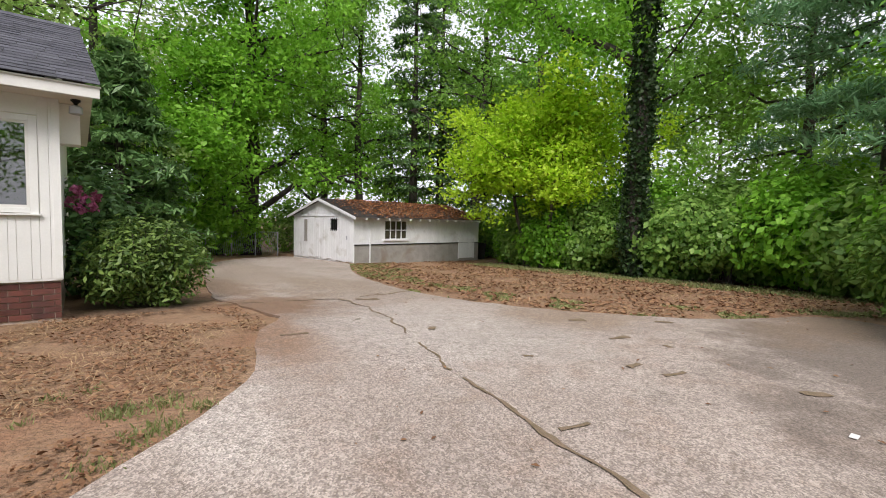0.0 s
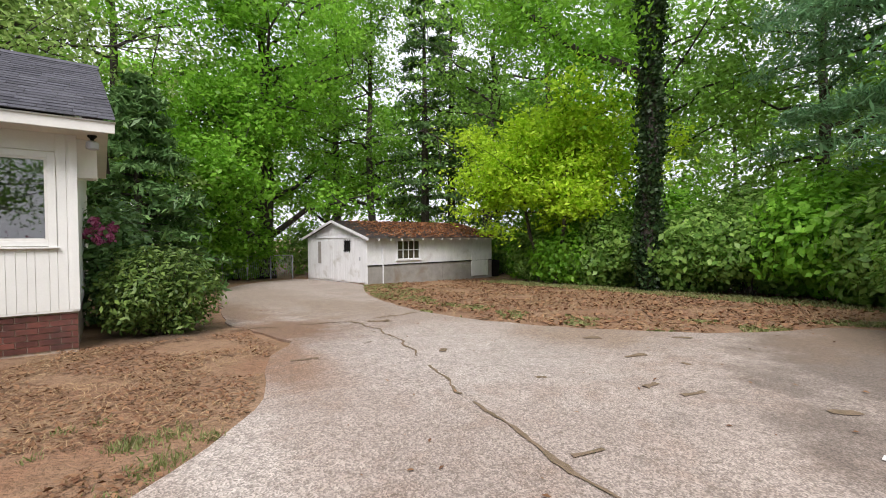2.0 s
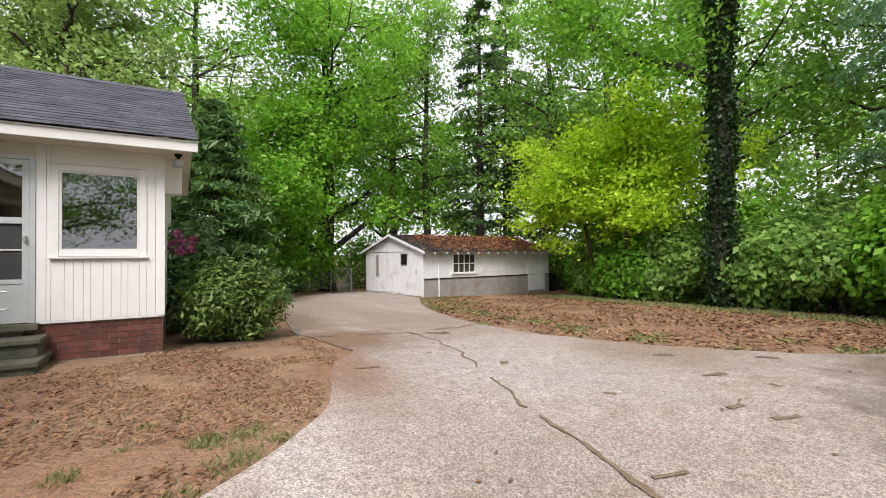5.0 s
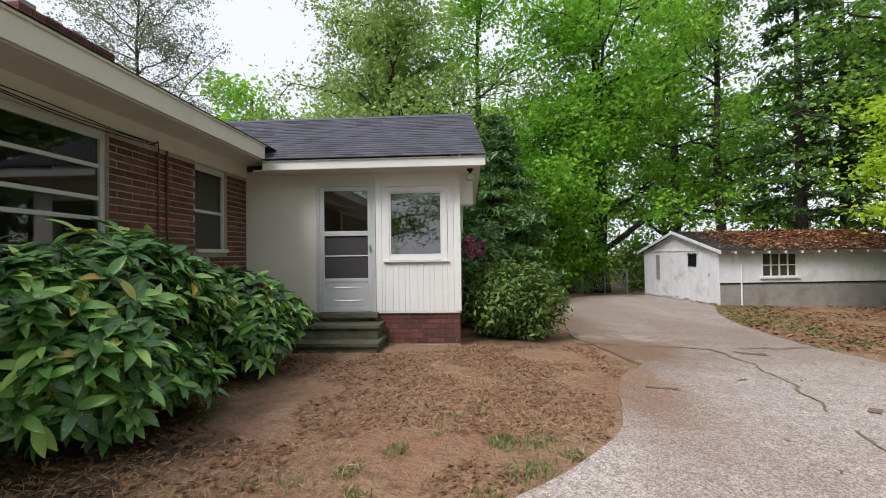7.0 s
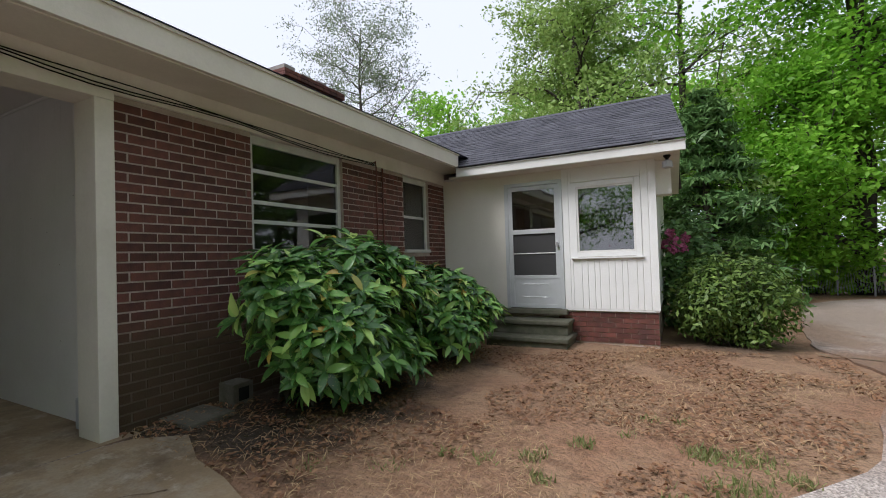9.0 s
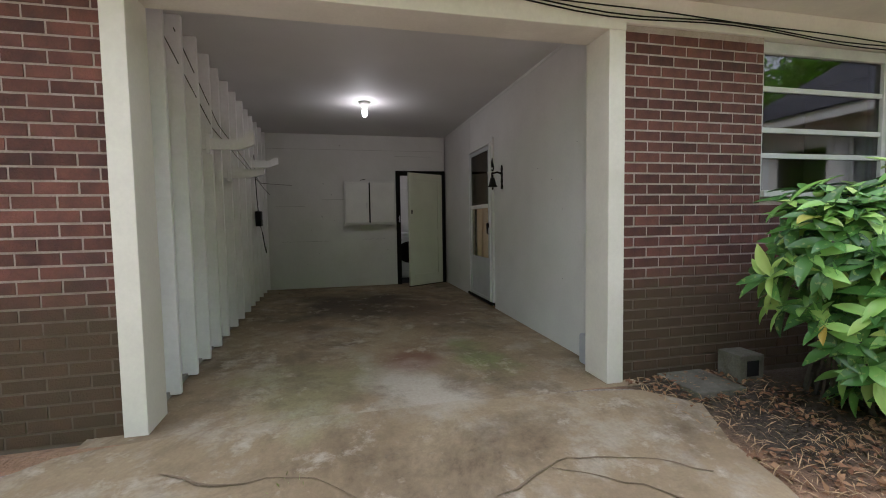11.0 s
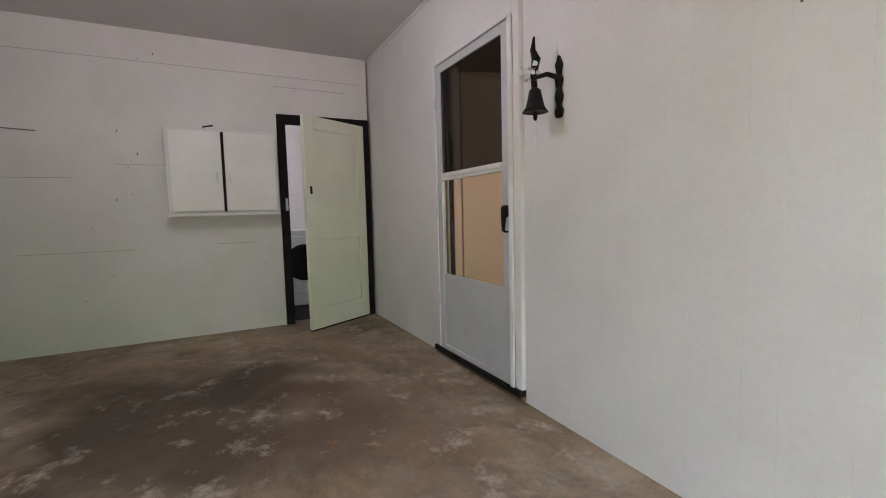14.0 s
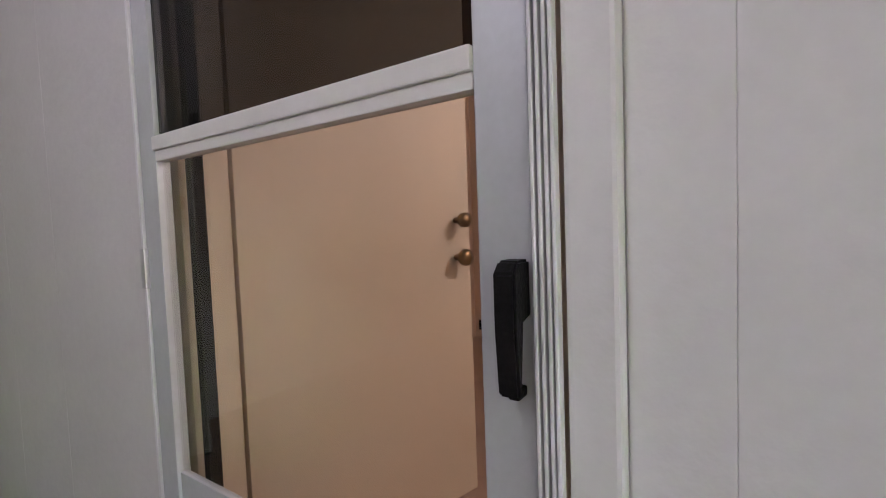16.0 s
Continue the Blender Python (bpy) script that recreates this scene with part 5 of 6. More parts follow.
# roof with sheathing, rafter tails and fallen leaves
OV = 0.34
rise = (SR - SE) / (SW / 2)
bm = bmesh.new()
quad([(-0.14, -OV, SE - rise * OV + 0.06), (SL + 0.3, -OV, SE - rise * OV + 0.06), (SL + 0.3, SW / 2, SR + 0.06), (-0.14, SW / 2, SR + 0.06)], bm)
quad([(-0.14, SW + OV, SE - rise * OV + 0.06), (SL + 0.3, SW + OV, SE - rise * OV + 0.06), (SL + 0.3, SW / 2, SR + 0.06), (-0.14, SW / 2, SR + 0.06)], bm)
bmesh.ops.solidify(bm, geom=list(bm.faces), thickness=0.035)
roof = part("roof", bm, roof_felt, shed, "dark felt roof covered in rusty fallen leaves")
part("barge_board", prism([(-OV, SE - rise * OV - 0.04), (-OV, SE - rise * OV + 0.07), (SW / 2, SR + 0.07), (SW / 2, SR - 0.04)], "x", -0.165, -0.14), old_white, roof)
part("barge_board", prism([(SW + OV, SE - rise * OV - 0.04), (SW + OV, SE - rise * OV + 0.07), (SW / 2, SR + 0.07), (SW / 2, SR - 0.04)], "x", -0.165, -0.14), old_white, roof)
for k in range(13):
    x = 0.35 + k * 0.57
    part("rafter_tail", prism([(-OV - 0.02, SE - rise * OV - 0.04), (-OV - 0.02, SE - rise * OV + 0.035), (0.02, SE + 0.03), (0.02, SE - 0.05)], "x", x, x + 0.045), old_white, roof)
n = 5200
u, v = rng.uniform(-0.1, SL + 0.25, n), rng.random(n) ** 0.8
keep = (u > 0.9 + rng.normal(size=n) * 0.5)
u, v = u[keep], v[keep]
pts = np.stack([u, -OV + v * (SW / 2 + OV), SE - rise * OV + 0.085 + v * (SR - SE + rise * OV)], 1)
leaf_rust = leaf_material("leaf_rust", (0.30, 0.12, 0.055), (0.56, 0.28, 0.13), rough=0.85, through_light=0.05)
ob = adopt(link("leaf_layer", leaf_mesh("leaf_layer", pts, 0.055, 0.5, 2.0), leaf_rust), roof)
tagged(ob, "rusty fallen leaves", kind="stuff")
# stored things at the far end of the shed
bn = thing("rubbish_bin", (19.95, 9.5, gz(19.95, 9.5)), "dark plastic bin beside the shed", "bin")
part("body", lathe([(0.24, 0.0), (0.29, 0.75), (0.31, 0.76)], (19.95, 9.5, gz(19.95, 9.5)), sides=16), black_trim, bn)
part("lid", lathe([(0.32, 0.765), (0.3, 0.81), (0.05, 0.86)], (19.95, 9.5, gz(19.95, 9.5)), sides=16), black_trim, bn)
# wire fence beyond the drive
fence = thing("wire_fence", (8.2, 14.6, gz(8.2, 14.6)), "old chain wire fence under the trees", "fence")
for i in range(6):
    x = 5.8 + i * 1.1
    part("post", tube([(x, 14.6 + 0.1 * i, gz(x, 14.6) - 0.1), (x, 14.6 + 0.1 * i, gz(x, 14.6) + 1.15)], 0.03, 8), grey_plastic, fence)
bm = bmesh.new()
for k in range(60):
    x = 5.8 + k * 0.0917
    tube([(x, 14.6 + 0.091 * (x - 5.8), -0.45), (x + 0.1, 14.6 + 0.091 * (x - 5.7), 0.55)], 0.004, 3, bm)
    tube([(x + 0.1, 14.6 + 0.091 * (x - 5.7), -0.45), (x, 14.6 + 0.091 * (x - 5.8), 0.55)], 0.004, 3, bm)
tagged(part("mesh", bm, grey_plastic, fence), kind="stuff")
part("rail", tube([(5.8, 14.6, 0.58), (11.3, 15.1, 0.55)], 0.018, 6), grey_plastic, fence)

# ---- carport things ----
bulb = thing("ceiling_bulb", (-3.14, -6.96, 2.72), "bare lit bulb in a white ceiling holder", "lamp")
part("holder", lathe([(0.075, 0.144), (0.075, 0.12), (0.05, 0.105), (0.035, 0.06)], (-3.14, -6.96, 2.72), sides=18), white_paint, bulb, smooth=True)
gl = part("bulb", lathe([(0.013, 0.06), (0.03, 0.045), (0.036, 0.01), (0.03, -0.025), (0.012, -0.045)], (-3.14, -6.96, 2.72), sides=16), bulb_glow, bulb, "glowing bulb", smooth=True)
gl.visible_shadow = False
# added globe out of view, at the place of the inner room's fill
rl = thing("room_fill_globe", (-1.9, -4.2, 2.5), "unseen glowing globe added to light the inner room", "lamp")
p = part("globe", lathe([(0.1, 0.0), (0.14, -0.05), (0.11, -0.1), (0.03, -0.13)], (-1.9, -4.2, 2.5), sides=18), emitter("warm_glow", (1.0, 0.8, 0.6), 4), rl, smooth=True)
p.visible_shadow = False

# unseen glowing globe, added so the laundry room is bright enough
ll = thing("laundry_fill_globe", (-6.4, -6.9, 2.55), "unseen glowing globe added to brighten the laundry room", "lamp")
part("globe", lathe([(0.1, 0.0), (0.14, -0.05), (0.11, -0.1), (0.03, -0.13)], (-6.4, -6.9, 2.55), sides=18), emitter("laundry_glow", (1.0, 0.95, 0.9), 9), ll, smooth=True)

# wall cabinet
cab = thing("wall_cabinet", (-5.38, -6.76, 1.275), "white painted two-door wall cabinet", "cabinet")
X = -5.38
part("body", box(X, X + 0.16, -7.225, -6.315, 1.285, 2.035, 0.004), carport_paint, cab)
part("shelf_lip", box(X, X + 0.185, -7.235, -6.31, 1.262, 1.285, 0.004), carport_paint, cab)
for y0, y1, hy in ((-7.195, -6.79, -6.83), (-6.765, -6.34, -6.725)):
    d = part("door", box(X + 0.16, X + 0.18, y0, y1, 1.305, 2.01, 0.004), white_paint, cab)
    part("handle", box(X + 0.18, X + 0.20, hy - 0.008, hy + 0.008, 1.56, 1.65, 0.004), aluminium, d)
# black strip stands for the shade between the two doors
part("gap", box(X + 0.159, X + 0.164, -6.79, -6.765, 1.3, 2.012), dark_void, cab)
part("hook", tube([(X + 0.1, -6.92, 2.03), (X + 0.1, -6.92, 2.06), (X + 0.1, -6.84, 2.075)], 0.007, 6), black_iron, cab)

# back door with a black frame, standing ajar
bd = tagged(new("door_2"), "pale cream panelled door standing ajar in a black frame", "door", kind="structure")
bd.matrix_basis = pose(-5.38, -5.82, FLOOR)
BASE[bd.name] = bd.matrix_basis.inverted()
for r in ((-5.5, X + 0.025, -6.285, -6.205, FLOOR, 2.24), (-5.5, X + 0.025, -5.435, -5.36, FLOOR, 2.24), (-5.5, X + 0.025, -6.205, -5.435, 2.165, 2.24)):
    part("frame", box(*r, 0.004), black_trim, bd)
part("strike", box(X + 0.025, X + 0.03, -6.24, -6.215, 1.3, 1.42, 0.002), grey_plastic, bd)
leaf = thing("door_leaf", (-5.34, -5.44, FLOOR + 0.015), "pale cream two-panel wooden door hanging ajar", "door", rz=math.degrees(math.atan2(-6.12 + 5.44, -4.95 + 5.34)))
W = 0.785
part("stile", box(0.0, 0.11, -0.02, 0.02, 0.0, 2.0, 0.003), door_green, leaf)
part("stile", box(W - 0.11, W, -0.02, 0.02, 0.0, 2.0, 0.003), door_green, leaf)
for z0, z1 in ((0.0, 0.2), (0.85, 1.0), (1.88, 2.0)):
    part("rail", box(0.11, W - 0.11, -0.02, 0.02, z0, z1, 0.003), door_green, leaf)
for z0, z1 in ((0.2, 0.85), (1.0, 1.88)):
    part("panel", box(0.11, W - 0.11, -0.008, 0.008, z0, z1), door_green, leaf)
# black plates stand for the dark inside the empty knob hole
for s in (-1, 1):
    part("knob_hole_plate", box(W - 0.07, W - 0.045, s * 0.021 - 0.002, s * 0.021 + 0.002, 1.28, 1.35, 0.001), black_iron, leaf)
part("bottom_edge", box(0.0, W, -0.022, 0.022, -0.012, 0.0), black_trim, leaf, "dark bottom edge")

# clothes dryer in the laundry room
dr = thing("clothes_dryer", (-6.6, -6.1, FLOOR), "white front-loading dryer with a dark round door", "dryer")
part("body", box(-6.9, -6.3, -6.22, -5.56, FLOOR, 1.0, 0.015), appliance, dr)
part("panel", box(-6.9, -6.33, -6.22, -5.56, 1.0, 1.075, 0.01), appliance, dr)
part("door", lathe([(0.22, 0.0), (0.22, 0.03), (0.19, 0.045), (0.0, 0.05)], (-6.3, -5.93, 0.68), axis="x", sides=28), black_trim, dr, "dark round glass door")
part("label", box(-6.302, -6.298, -6.17, -6.06, 0.92, 0.95), grey_plastic, dr)
part("kick_plate", box(-6.302, -6.297, -6.21, -5.57, 0.30, 0.305), grey_plastic, dr)

# storm door on the carport's right-hand wall
Y = -5.34
sd = tagged(new("door_3"), "white-trimmed aluminium storm door with grey kick panel", "door", kind="structure")
sd.matrix_basis = pose(-3.36, Y, 0.2)
BASE[sd.name] = sd.matrix_basis.inverted()
for r in ((-3.79, -3.722, Y - 0.03, Y + 0.1, 0.16, 2.38), (-2.762, -2.705, Y - 0.03, Y + 0.1, 0.16, 2.38), (-3.722, -2.762, Y - 0.03, Y + 0.1, 2.315, 2.38)):
    part("trim", box(*r, 0.006), carport_paint, sd)
for x0 in (-2.793, -2.785, -2.777, -2.770):
    part("bead", box(x0, x0 + 0.005, Y - 0.046, Y - 0.03, 0.18, 2.315, 0.002), bead_metal, sd)
part("bead", box(-3.722, -3.712, Y - 0.04, Y - 0.03, 0.18, 2.315, 0.002), bead_metal, sd)
dl = part("leaf", boxes([(-3.71, -3.64, Y - 0.035, Y - 0.005, 0.2, 2.30), (-2.865, -2.797, Y - 0.035, Y - 0.005, 0.2, 2.30), (-3.64, -2.865, Y - 0.035, Y - 0.005, 2.245, 2.30), (-3.64, -2.865, Y - 0.035, Y - 0.005, 0.2, 0.25)], 0.003), metal_grey, sd)
part("kick_panel", box(-3.64, -2.865, Y - 0.028, Y - 0.012, 0.25, 0.79, 0.002), metal_grey, dl, "grey metal kick panel")
part("mid_rail", boxes([(-3.64, -2.865, Y - 0.036, Y - 0.01, 1.475, 1.497), (-3.64, -2.865, Y - 0.042, Y - 0.012, 1.497, 1.527)], 0.003), white_paint, dl)
p = part("lower_glass", box(-3.64, -2.865, Y - 0.022, Y - 0.018, 0.79, 1.475), clear_glass, dl)
p.visible_shadow = False
p = part("upper_screen", box(-3.64, -2.865, Y - 0.024, Y - 0.02, 1.527, 2.245), glass_material("screen_film", (0.30, 0.30, 0.29), 0.0), dl, "dark insect screen")
handle = prism([(-5.375, 1.275), (-5.375, 1.21), (-5.395, 1.205), (-5.404, 1.125), (-5.412, 1.125), (-5.418, 1.20), (-5.418, 1.262), (-5.405, 1.275)], "x", -2.826, -2.80)
bmesh.ops.bevel(handle, geom=list(handle.edges), offset=0.003, segments=2, affect="EDGES")
part("handle", handle, black_iron, dl, "black pull handle")
part("handle_foot", box(-2.82, -2.806, Y - 0.06, Y - 0.035, 1.118, 1.13, 0.003), black_iron, dl)
for z in (0.55, 1.2, 2.0):
    part("hinge", box(-3.72, -3.70, Y - 0.046, Y - 0.034, z, z + 0.09, 0.003), aluminium, dl)
part("threshold", box(-3.80, -2.70, Y - 0.05, Y + 0.1, 0.175, 0.215, 0.006), black_trim, sd, "dark worn wooden threshold")
part("step_board", box(-3.80, -2.70, Y - 0.03, Y - 0.002, FLOOR, 0.175), surface("rust_board", (0.24, 0.12, 0.07), (0.16, 0.08, 0.05), 6, 60, 0.8, 0.3, 0.004), sd)
for r in ((-3.72, -3.66, Y + 0.02, Y + 0.14, 0.2, 2.315), (-2.82, -2.765, Y + 0.02, Y + 0.14, 0.2, 2.315)):
    part("jamb", box(*r, 0.003), beige_door, sd)
# black strip paints the shade of the hinge gap, weather strip included
part("hinge_gap_strip", box(-3.632, -3.607, Y + 0.02, Y + 0.05, 0.2, 2.315, 0.004), black_trim, sd, "dark strip for the shaded hinge gap and its weather strip")
inner = thing("inner_door", (-3.70, -5.17, 0.295), "beige inner door standing open into the room", "door", rz=73.5)
part("slab", box(0.0, 0.83, -0.02, 0.02, 0.0, 2.0, 0.003), beige_door, inner)
for z, r in ((0.905, 0.030), (1.04, 0.027)):
    part("knob", lathe([(0.012, -0.02), (0.012, -0.05), (r, -0.06), (r, -0.08), (0.01, -0.09)], (0.76, 0.0, z), axis="y", sides=14), brass, inner, "brass knob", smooth=True)
ot = thing("outlet", (-4.52, -2.31, 0.36), "dark wall outlet in the inner room", "outlet")
part("plate", box(-4.56, -4.48, -2.31, -2.302, 0.36, 0.45, 0.002), black_trim, ot)

# iron dinner bell with white flowers
bell = thing("dinner_bell", (-2.42, -5.345, 1.68), "black cast-iron wall bell with white flowers", "bell")
bx = -2.41
half = [(0.016, 1.69), (0.026, 1.72), (0.012, 1.75), (0.024, 1.79), (0.010, 1.83), (0.024, 1.87), (0.010, 1.90), (0.022, 1.94), (0.0, 1.985)]
part("back_plate", prism([(bx + u, v) for u, v in half] + [(bx - u, v) for u, v in half[-2::-1]], "y", -5.358, -5.341), black_iron, bell)
part("arm", tube([(bx, -5.35, 1.88), (bx - 0.03, -5.40, 1.90), (bx - 0.06, -5.45, 1.885)], [0.014, 0.012, 0.01], 8), black_iron, bell)
part("scroll", tube([(bx - 0.06, -5.45, 1.80), (bx - 0.07, -5.45, 1.90), (bx - 0.05, -5.45, 1.97), (bx - 0.075, -5.45, 2.02), (bx - 0.065, -5.45, 2.08)], [0.014, 0.016, 0.022, 0.014, 0.005], 8), black_iron, bell, smooth=True)
part("bell_cup", lathe([(0.010, 0.12), (0.028, 0.105), (0.036, 0.065), (0.048, 0.022), (0.064, 0.0), (0.058, 0.002)], (bx - 0.06, -5.45, 1.72), sides=20), black_iron, bell, smooth=True)
part("clapper", lathe([(0.006, 0.02), (0.012, -0.02), (0.006, -0.035)], (bx - 0.06, -5.45, 1.715), sides=10), black_iron, bell)
part("cord", tube([(bx - 0.06, -5.45, 1.69), (bx - 0.062, -5.45, 1.60), (bx - 0.058, -5.45, 1.54)], 0.003, 5), white_paint, bell)
pts = np.array([bx - 0.085, -5.46, 1.90]) + rng.normal(size=(36, 3)) * 0.022
adopt(link("flowers", leaf_mesh("flowers", pts, 0.014, 0.8, 0.2), white_paint), bell)

# conduit and box near the opening
cb = thing("conduit_box", (-0.42, -5.36, FLOOR), "grey plastic utility box with a conduit on the white wall", "utility box")
part("box", box(-0.46, -0.33, -5.43, -5.342, 0.115, 0.36, 0.02), grey_plastic, cb)
part("conduit", tube([(-0.36, -5.37, 0.36), (-0.36, -5.37, 1.3), (-0.35, -5.37, 2.86)], 0.02, 10), grey_plastic, cb, smooth=True)
for z in (1.25, 2.2):
    part("strap", box(-0.40, -0.32, -5.394, -5.341, z, z + 0.02, 0.003), aluminium, cb)

# black cord box on the studs
mt = thing("cord_box", (-4.05, -8.46, 1.26), "black switch box with a hanging cord on the stud wall", "switch box")
part("box", box(-4.2, -4.06, -8.50, -8.42, 1.27, 1.49, 0.012), black_iron, mt)
part("cord", tube([(-4.12, -8.44, 1.27), (-4.16, -8.42, 1.15), (-4.3, -8.42, 0.98), (-4.5, -8.43, 0.86), (-4.62, -8.45, 0.88), (-4.64, -8.46, 0.94)], 0.008, 6), black_iron, mt)
part("cord", tube([(-4.1, -8.46, 1.49), (-4.08, -8.47, 1.7), (-4.1, -8.49, 2.3)], 0.006, 6), black_iron, mt)


# wooden hanging brackets
def bracket(x, z, long, lift):
    b = thing("wooden_bracket", (x, -8.5, z), "white painted wooden bracket with an upturned end", "bracket", "brackets on the stud wall")
    outline = [(-8.60, z - 0.05), (-8.5 + long - 0.14, z - 0.05), (-8.5 + long, z + 0.0), (-8.5 + long, z + lift), (-8.5 + long - 0.04, z + lift), (-8.5 + long - 0.12, z + 0.045), (-8.60, z + 0.055)]
    part("arm", prism(outline, "x", x, x + 0.045), plank_paint, b)
    part("cleat", box(x - 0.006, x + 0.05, -8.50, -8.46, z - 0.09, z + 0.09, 0.004), plank_paint, b)


bracket(-1.72, 2.04, 0.42, 0.13)
bracket(-2.52, 1.86, 0.38, 0.055)
bracket(-3.75, 2.12, 0.38, 0.09)
# twine strung along the studs
for pts in ([(-0.9, -8.48, 2.75), (-2.0, -8.46, 2.28), (-3.3, -8.46, 2.1), (-4.4, -8.46, 1.92), (-5.37, -8.3, 1.98), (-5.37, -8.1, 1.97)], [(-0.6, -8.47, 2.62), (-1.8, -8.46, 2.2), (-3.4, -8.46, 2.02), (-5.3, -8.46, 1.8)]):
    tw = thing("twine", pts[0], "thin brown twine strung along the studs", "twine")
    part("strand", tube(pts, 0.004, 5), stick, tw)
# seams, nail heads and marks on the back wall
bm = bmesh.new()
for y0, y1, z in ((-8.4, -7.9, 1.6), (-8.3, -7.5, 0.98), (-6.9, -6.5, 1.0), (-7.6, -7.2, 1.72), (-6.3, -5.6, 2.5), (-8.5, -5.4, 2.6)):
    box(-5.3815, -5.3785, y0, y1, z, z + 0.003, bm=bm)
structure("wall_seams", bm, surface("seam_grey", (0.30, 0.28, 0.25), (0.22, 0.20, 0.18), 6, 80, 0.9, 0.3, 0.002), "faint seams in the plywood back wall", "trim")
bm = bmesh.new()
for _ in range(12):
    y, z = rng.uniform(-8.4, -6.4), rng.uniform(0.5, 2.7)
    if not (-7.3 < y < -6.25 and 1.2 < z < 2.1):
        box(-5.381, -5.374, y, y + 0.008, z, z + float(rng.choice([0.008, 0.02])), bm=bm)
for _ in range(5):
    x, z = rng.uniform(-2.2, -0.6), rng.uniform(0.5, 2.2)
    box(x, x + 0.007, -5.344, -5.339, z, z + 0.006, bm=bm)
tagged(part("nail_marks", bm, stick), "small nails and marks on the white walls", "nail", kind="stuff")
# crumbs and dead leaves on the slab
pts = np.stack([rng.uniform(-5.2, -2.6, 90), rng.uniform(-8.4, -5.45, 90), np.full(90, FLOOR + 0.004)], 1)
tagged(link("floor_debris", leaf_mesh("floor_debris", pts, 0.016, 0.6, 3.0, vary=0.7), litter), "dead leaves and crumbs on the slab", "debris", kind="stuff")

# ---- aucuba bush: large glossy leaves in rosettes ----
def big_leaf(name, mat):
    """One pointed leaf, folded along its rib and arched."""
    bm = bmesh.new()
    rows = []
    for i in range(6):
        t = i / 5
        w = 0.20 * math.sin(math.pi * min(1, t * 0.92 + 0.06)) ** 0.85 * (1 - 0.25 * t)
        z = 0.09 * math.sin(t * 2.4) - 0.09 * t * t
        rows.append([bm.verts.new((t, -w, z + 0.05 * w / 0.2)), bm.verts.new((t, 0, z - 0.02)), bm.verts.new((t, w, z + 0.05 * w / 0.2))])
    for a, b in zip(rows, rows[1:]):
        bm.faces.new((a[0], b[0], b[1], a[1]))
        bm.faces.new((a[1], b[1], b[2], a[2]))
    m = mesh_of(bm, name, True)
    m.materials.append(mat)
    return m


def aucuba_material(name, island):
    m, n, l = material(name)
    p = n["Principled BSDF"]
    rnd = n.new("ShaderNodeNewGeometry").outputs["Random Per Island"] if island else n.new("ShaderNodeObjectInfo").outputs["Random"]
    ramp = n.new("ShaderNodeValToRGB")
    els = ramp.color_ramp.elements
    els[0].color, els[0].position = (0.026, 0.08, 0.022, 1), 0.0
    els[1].color, els[1].position = (0.115, 0.28, 0.06, 1), 0.62
    for pos, c in ((0.82, (0.31, 0.56, 0.13, 1)), (0.97, (0.45, 0.60, 0.16, 1)), (0.992, (0.42, 0.30, 0.05, 1))):
        e = els.new(pos)
        e.color = c
    l.new(rnd, ramp.inputs[0])
    spots = noise_at(n, l, 40 if island else 9, 2, 0.5, 0.60, 0.66)
    c = blend(n, l, spots, ramp.outputs[0], blend(n, l, 0.3, ramp.outputs[0], (0.45, 0.5, 0.15)))
    l.new(c, p.inputs["Base Color"])
    p.inputs["Roughness"].default_value = 0.33
    tr = n.new("ShaderNodeBsdfTranslucent")
    l.new(c, tr.inputs["Color"])
    mx = n.new("ShaderNodeMixShader")
    mx.inputs[0].default_value = 0.22
    l.new(p.outputs[0], mx.inputs[1])
    l.new(tr.outputs[0], mx.inputs[2])
    l.new(mx.outputs[0], n["Material Output"].inputs[0])
    return m


AUC, AUC_IN = aucuba_material("aucuba_leaf", False), aucuba_material("aucuba_inner", True)
LEAF = big_leaf("leaf", AUC)
lv = np.empty(len(LEAF.vertices) * 3)
LEAF.vertices.foreach_get("co", lv)
lv = lv.reshape(-1, 3)
lf = np.array([list(p.vertices) for p in LEAF.polygons])


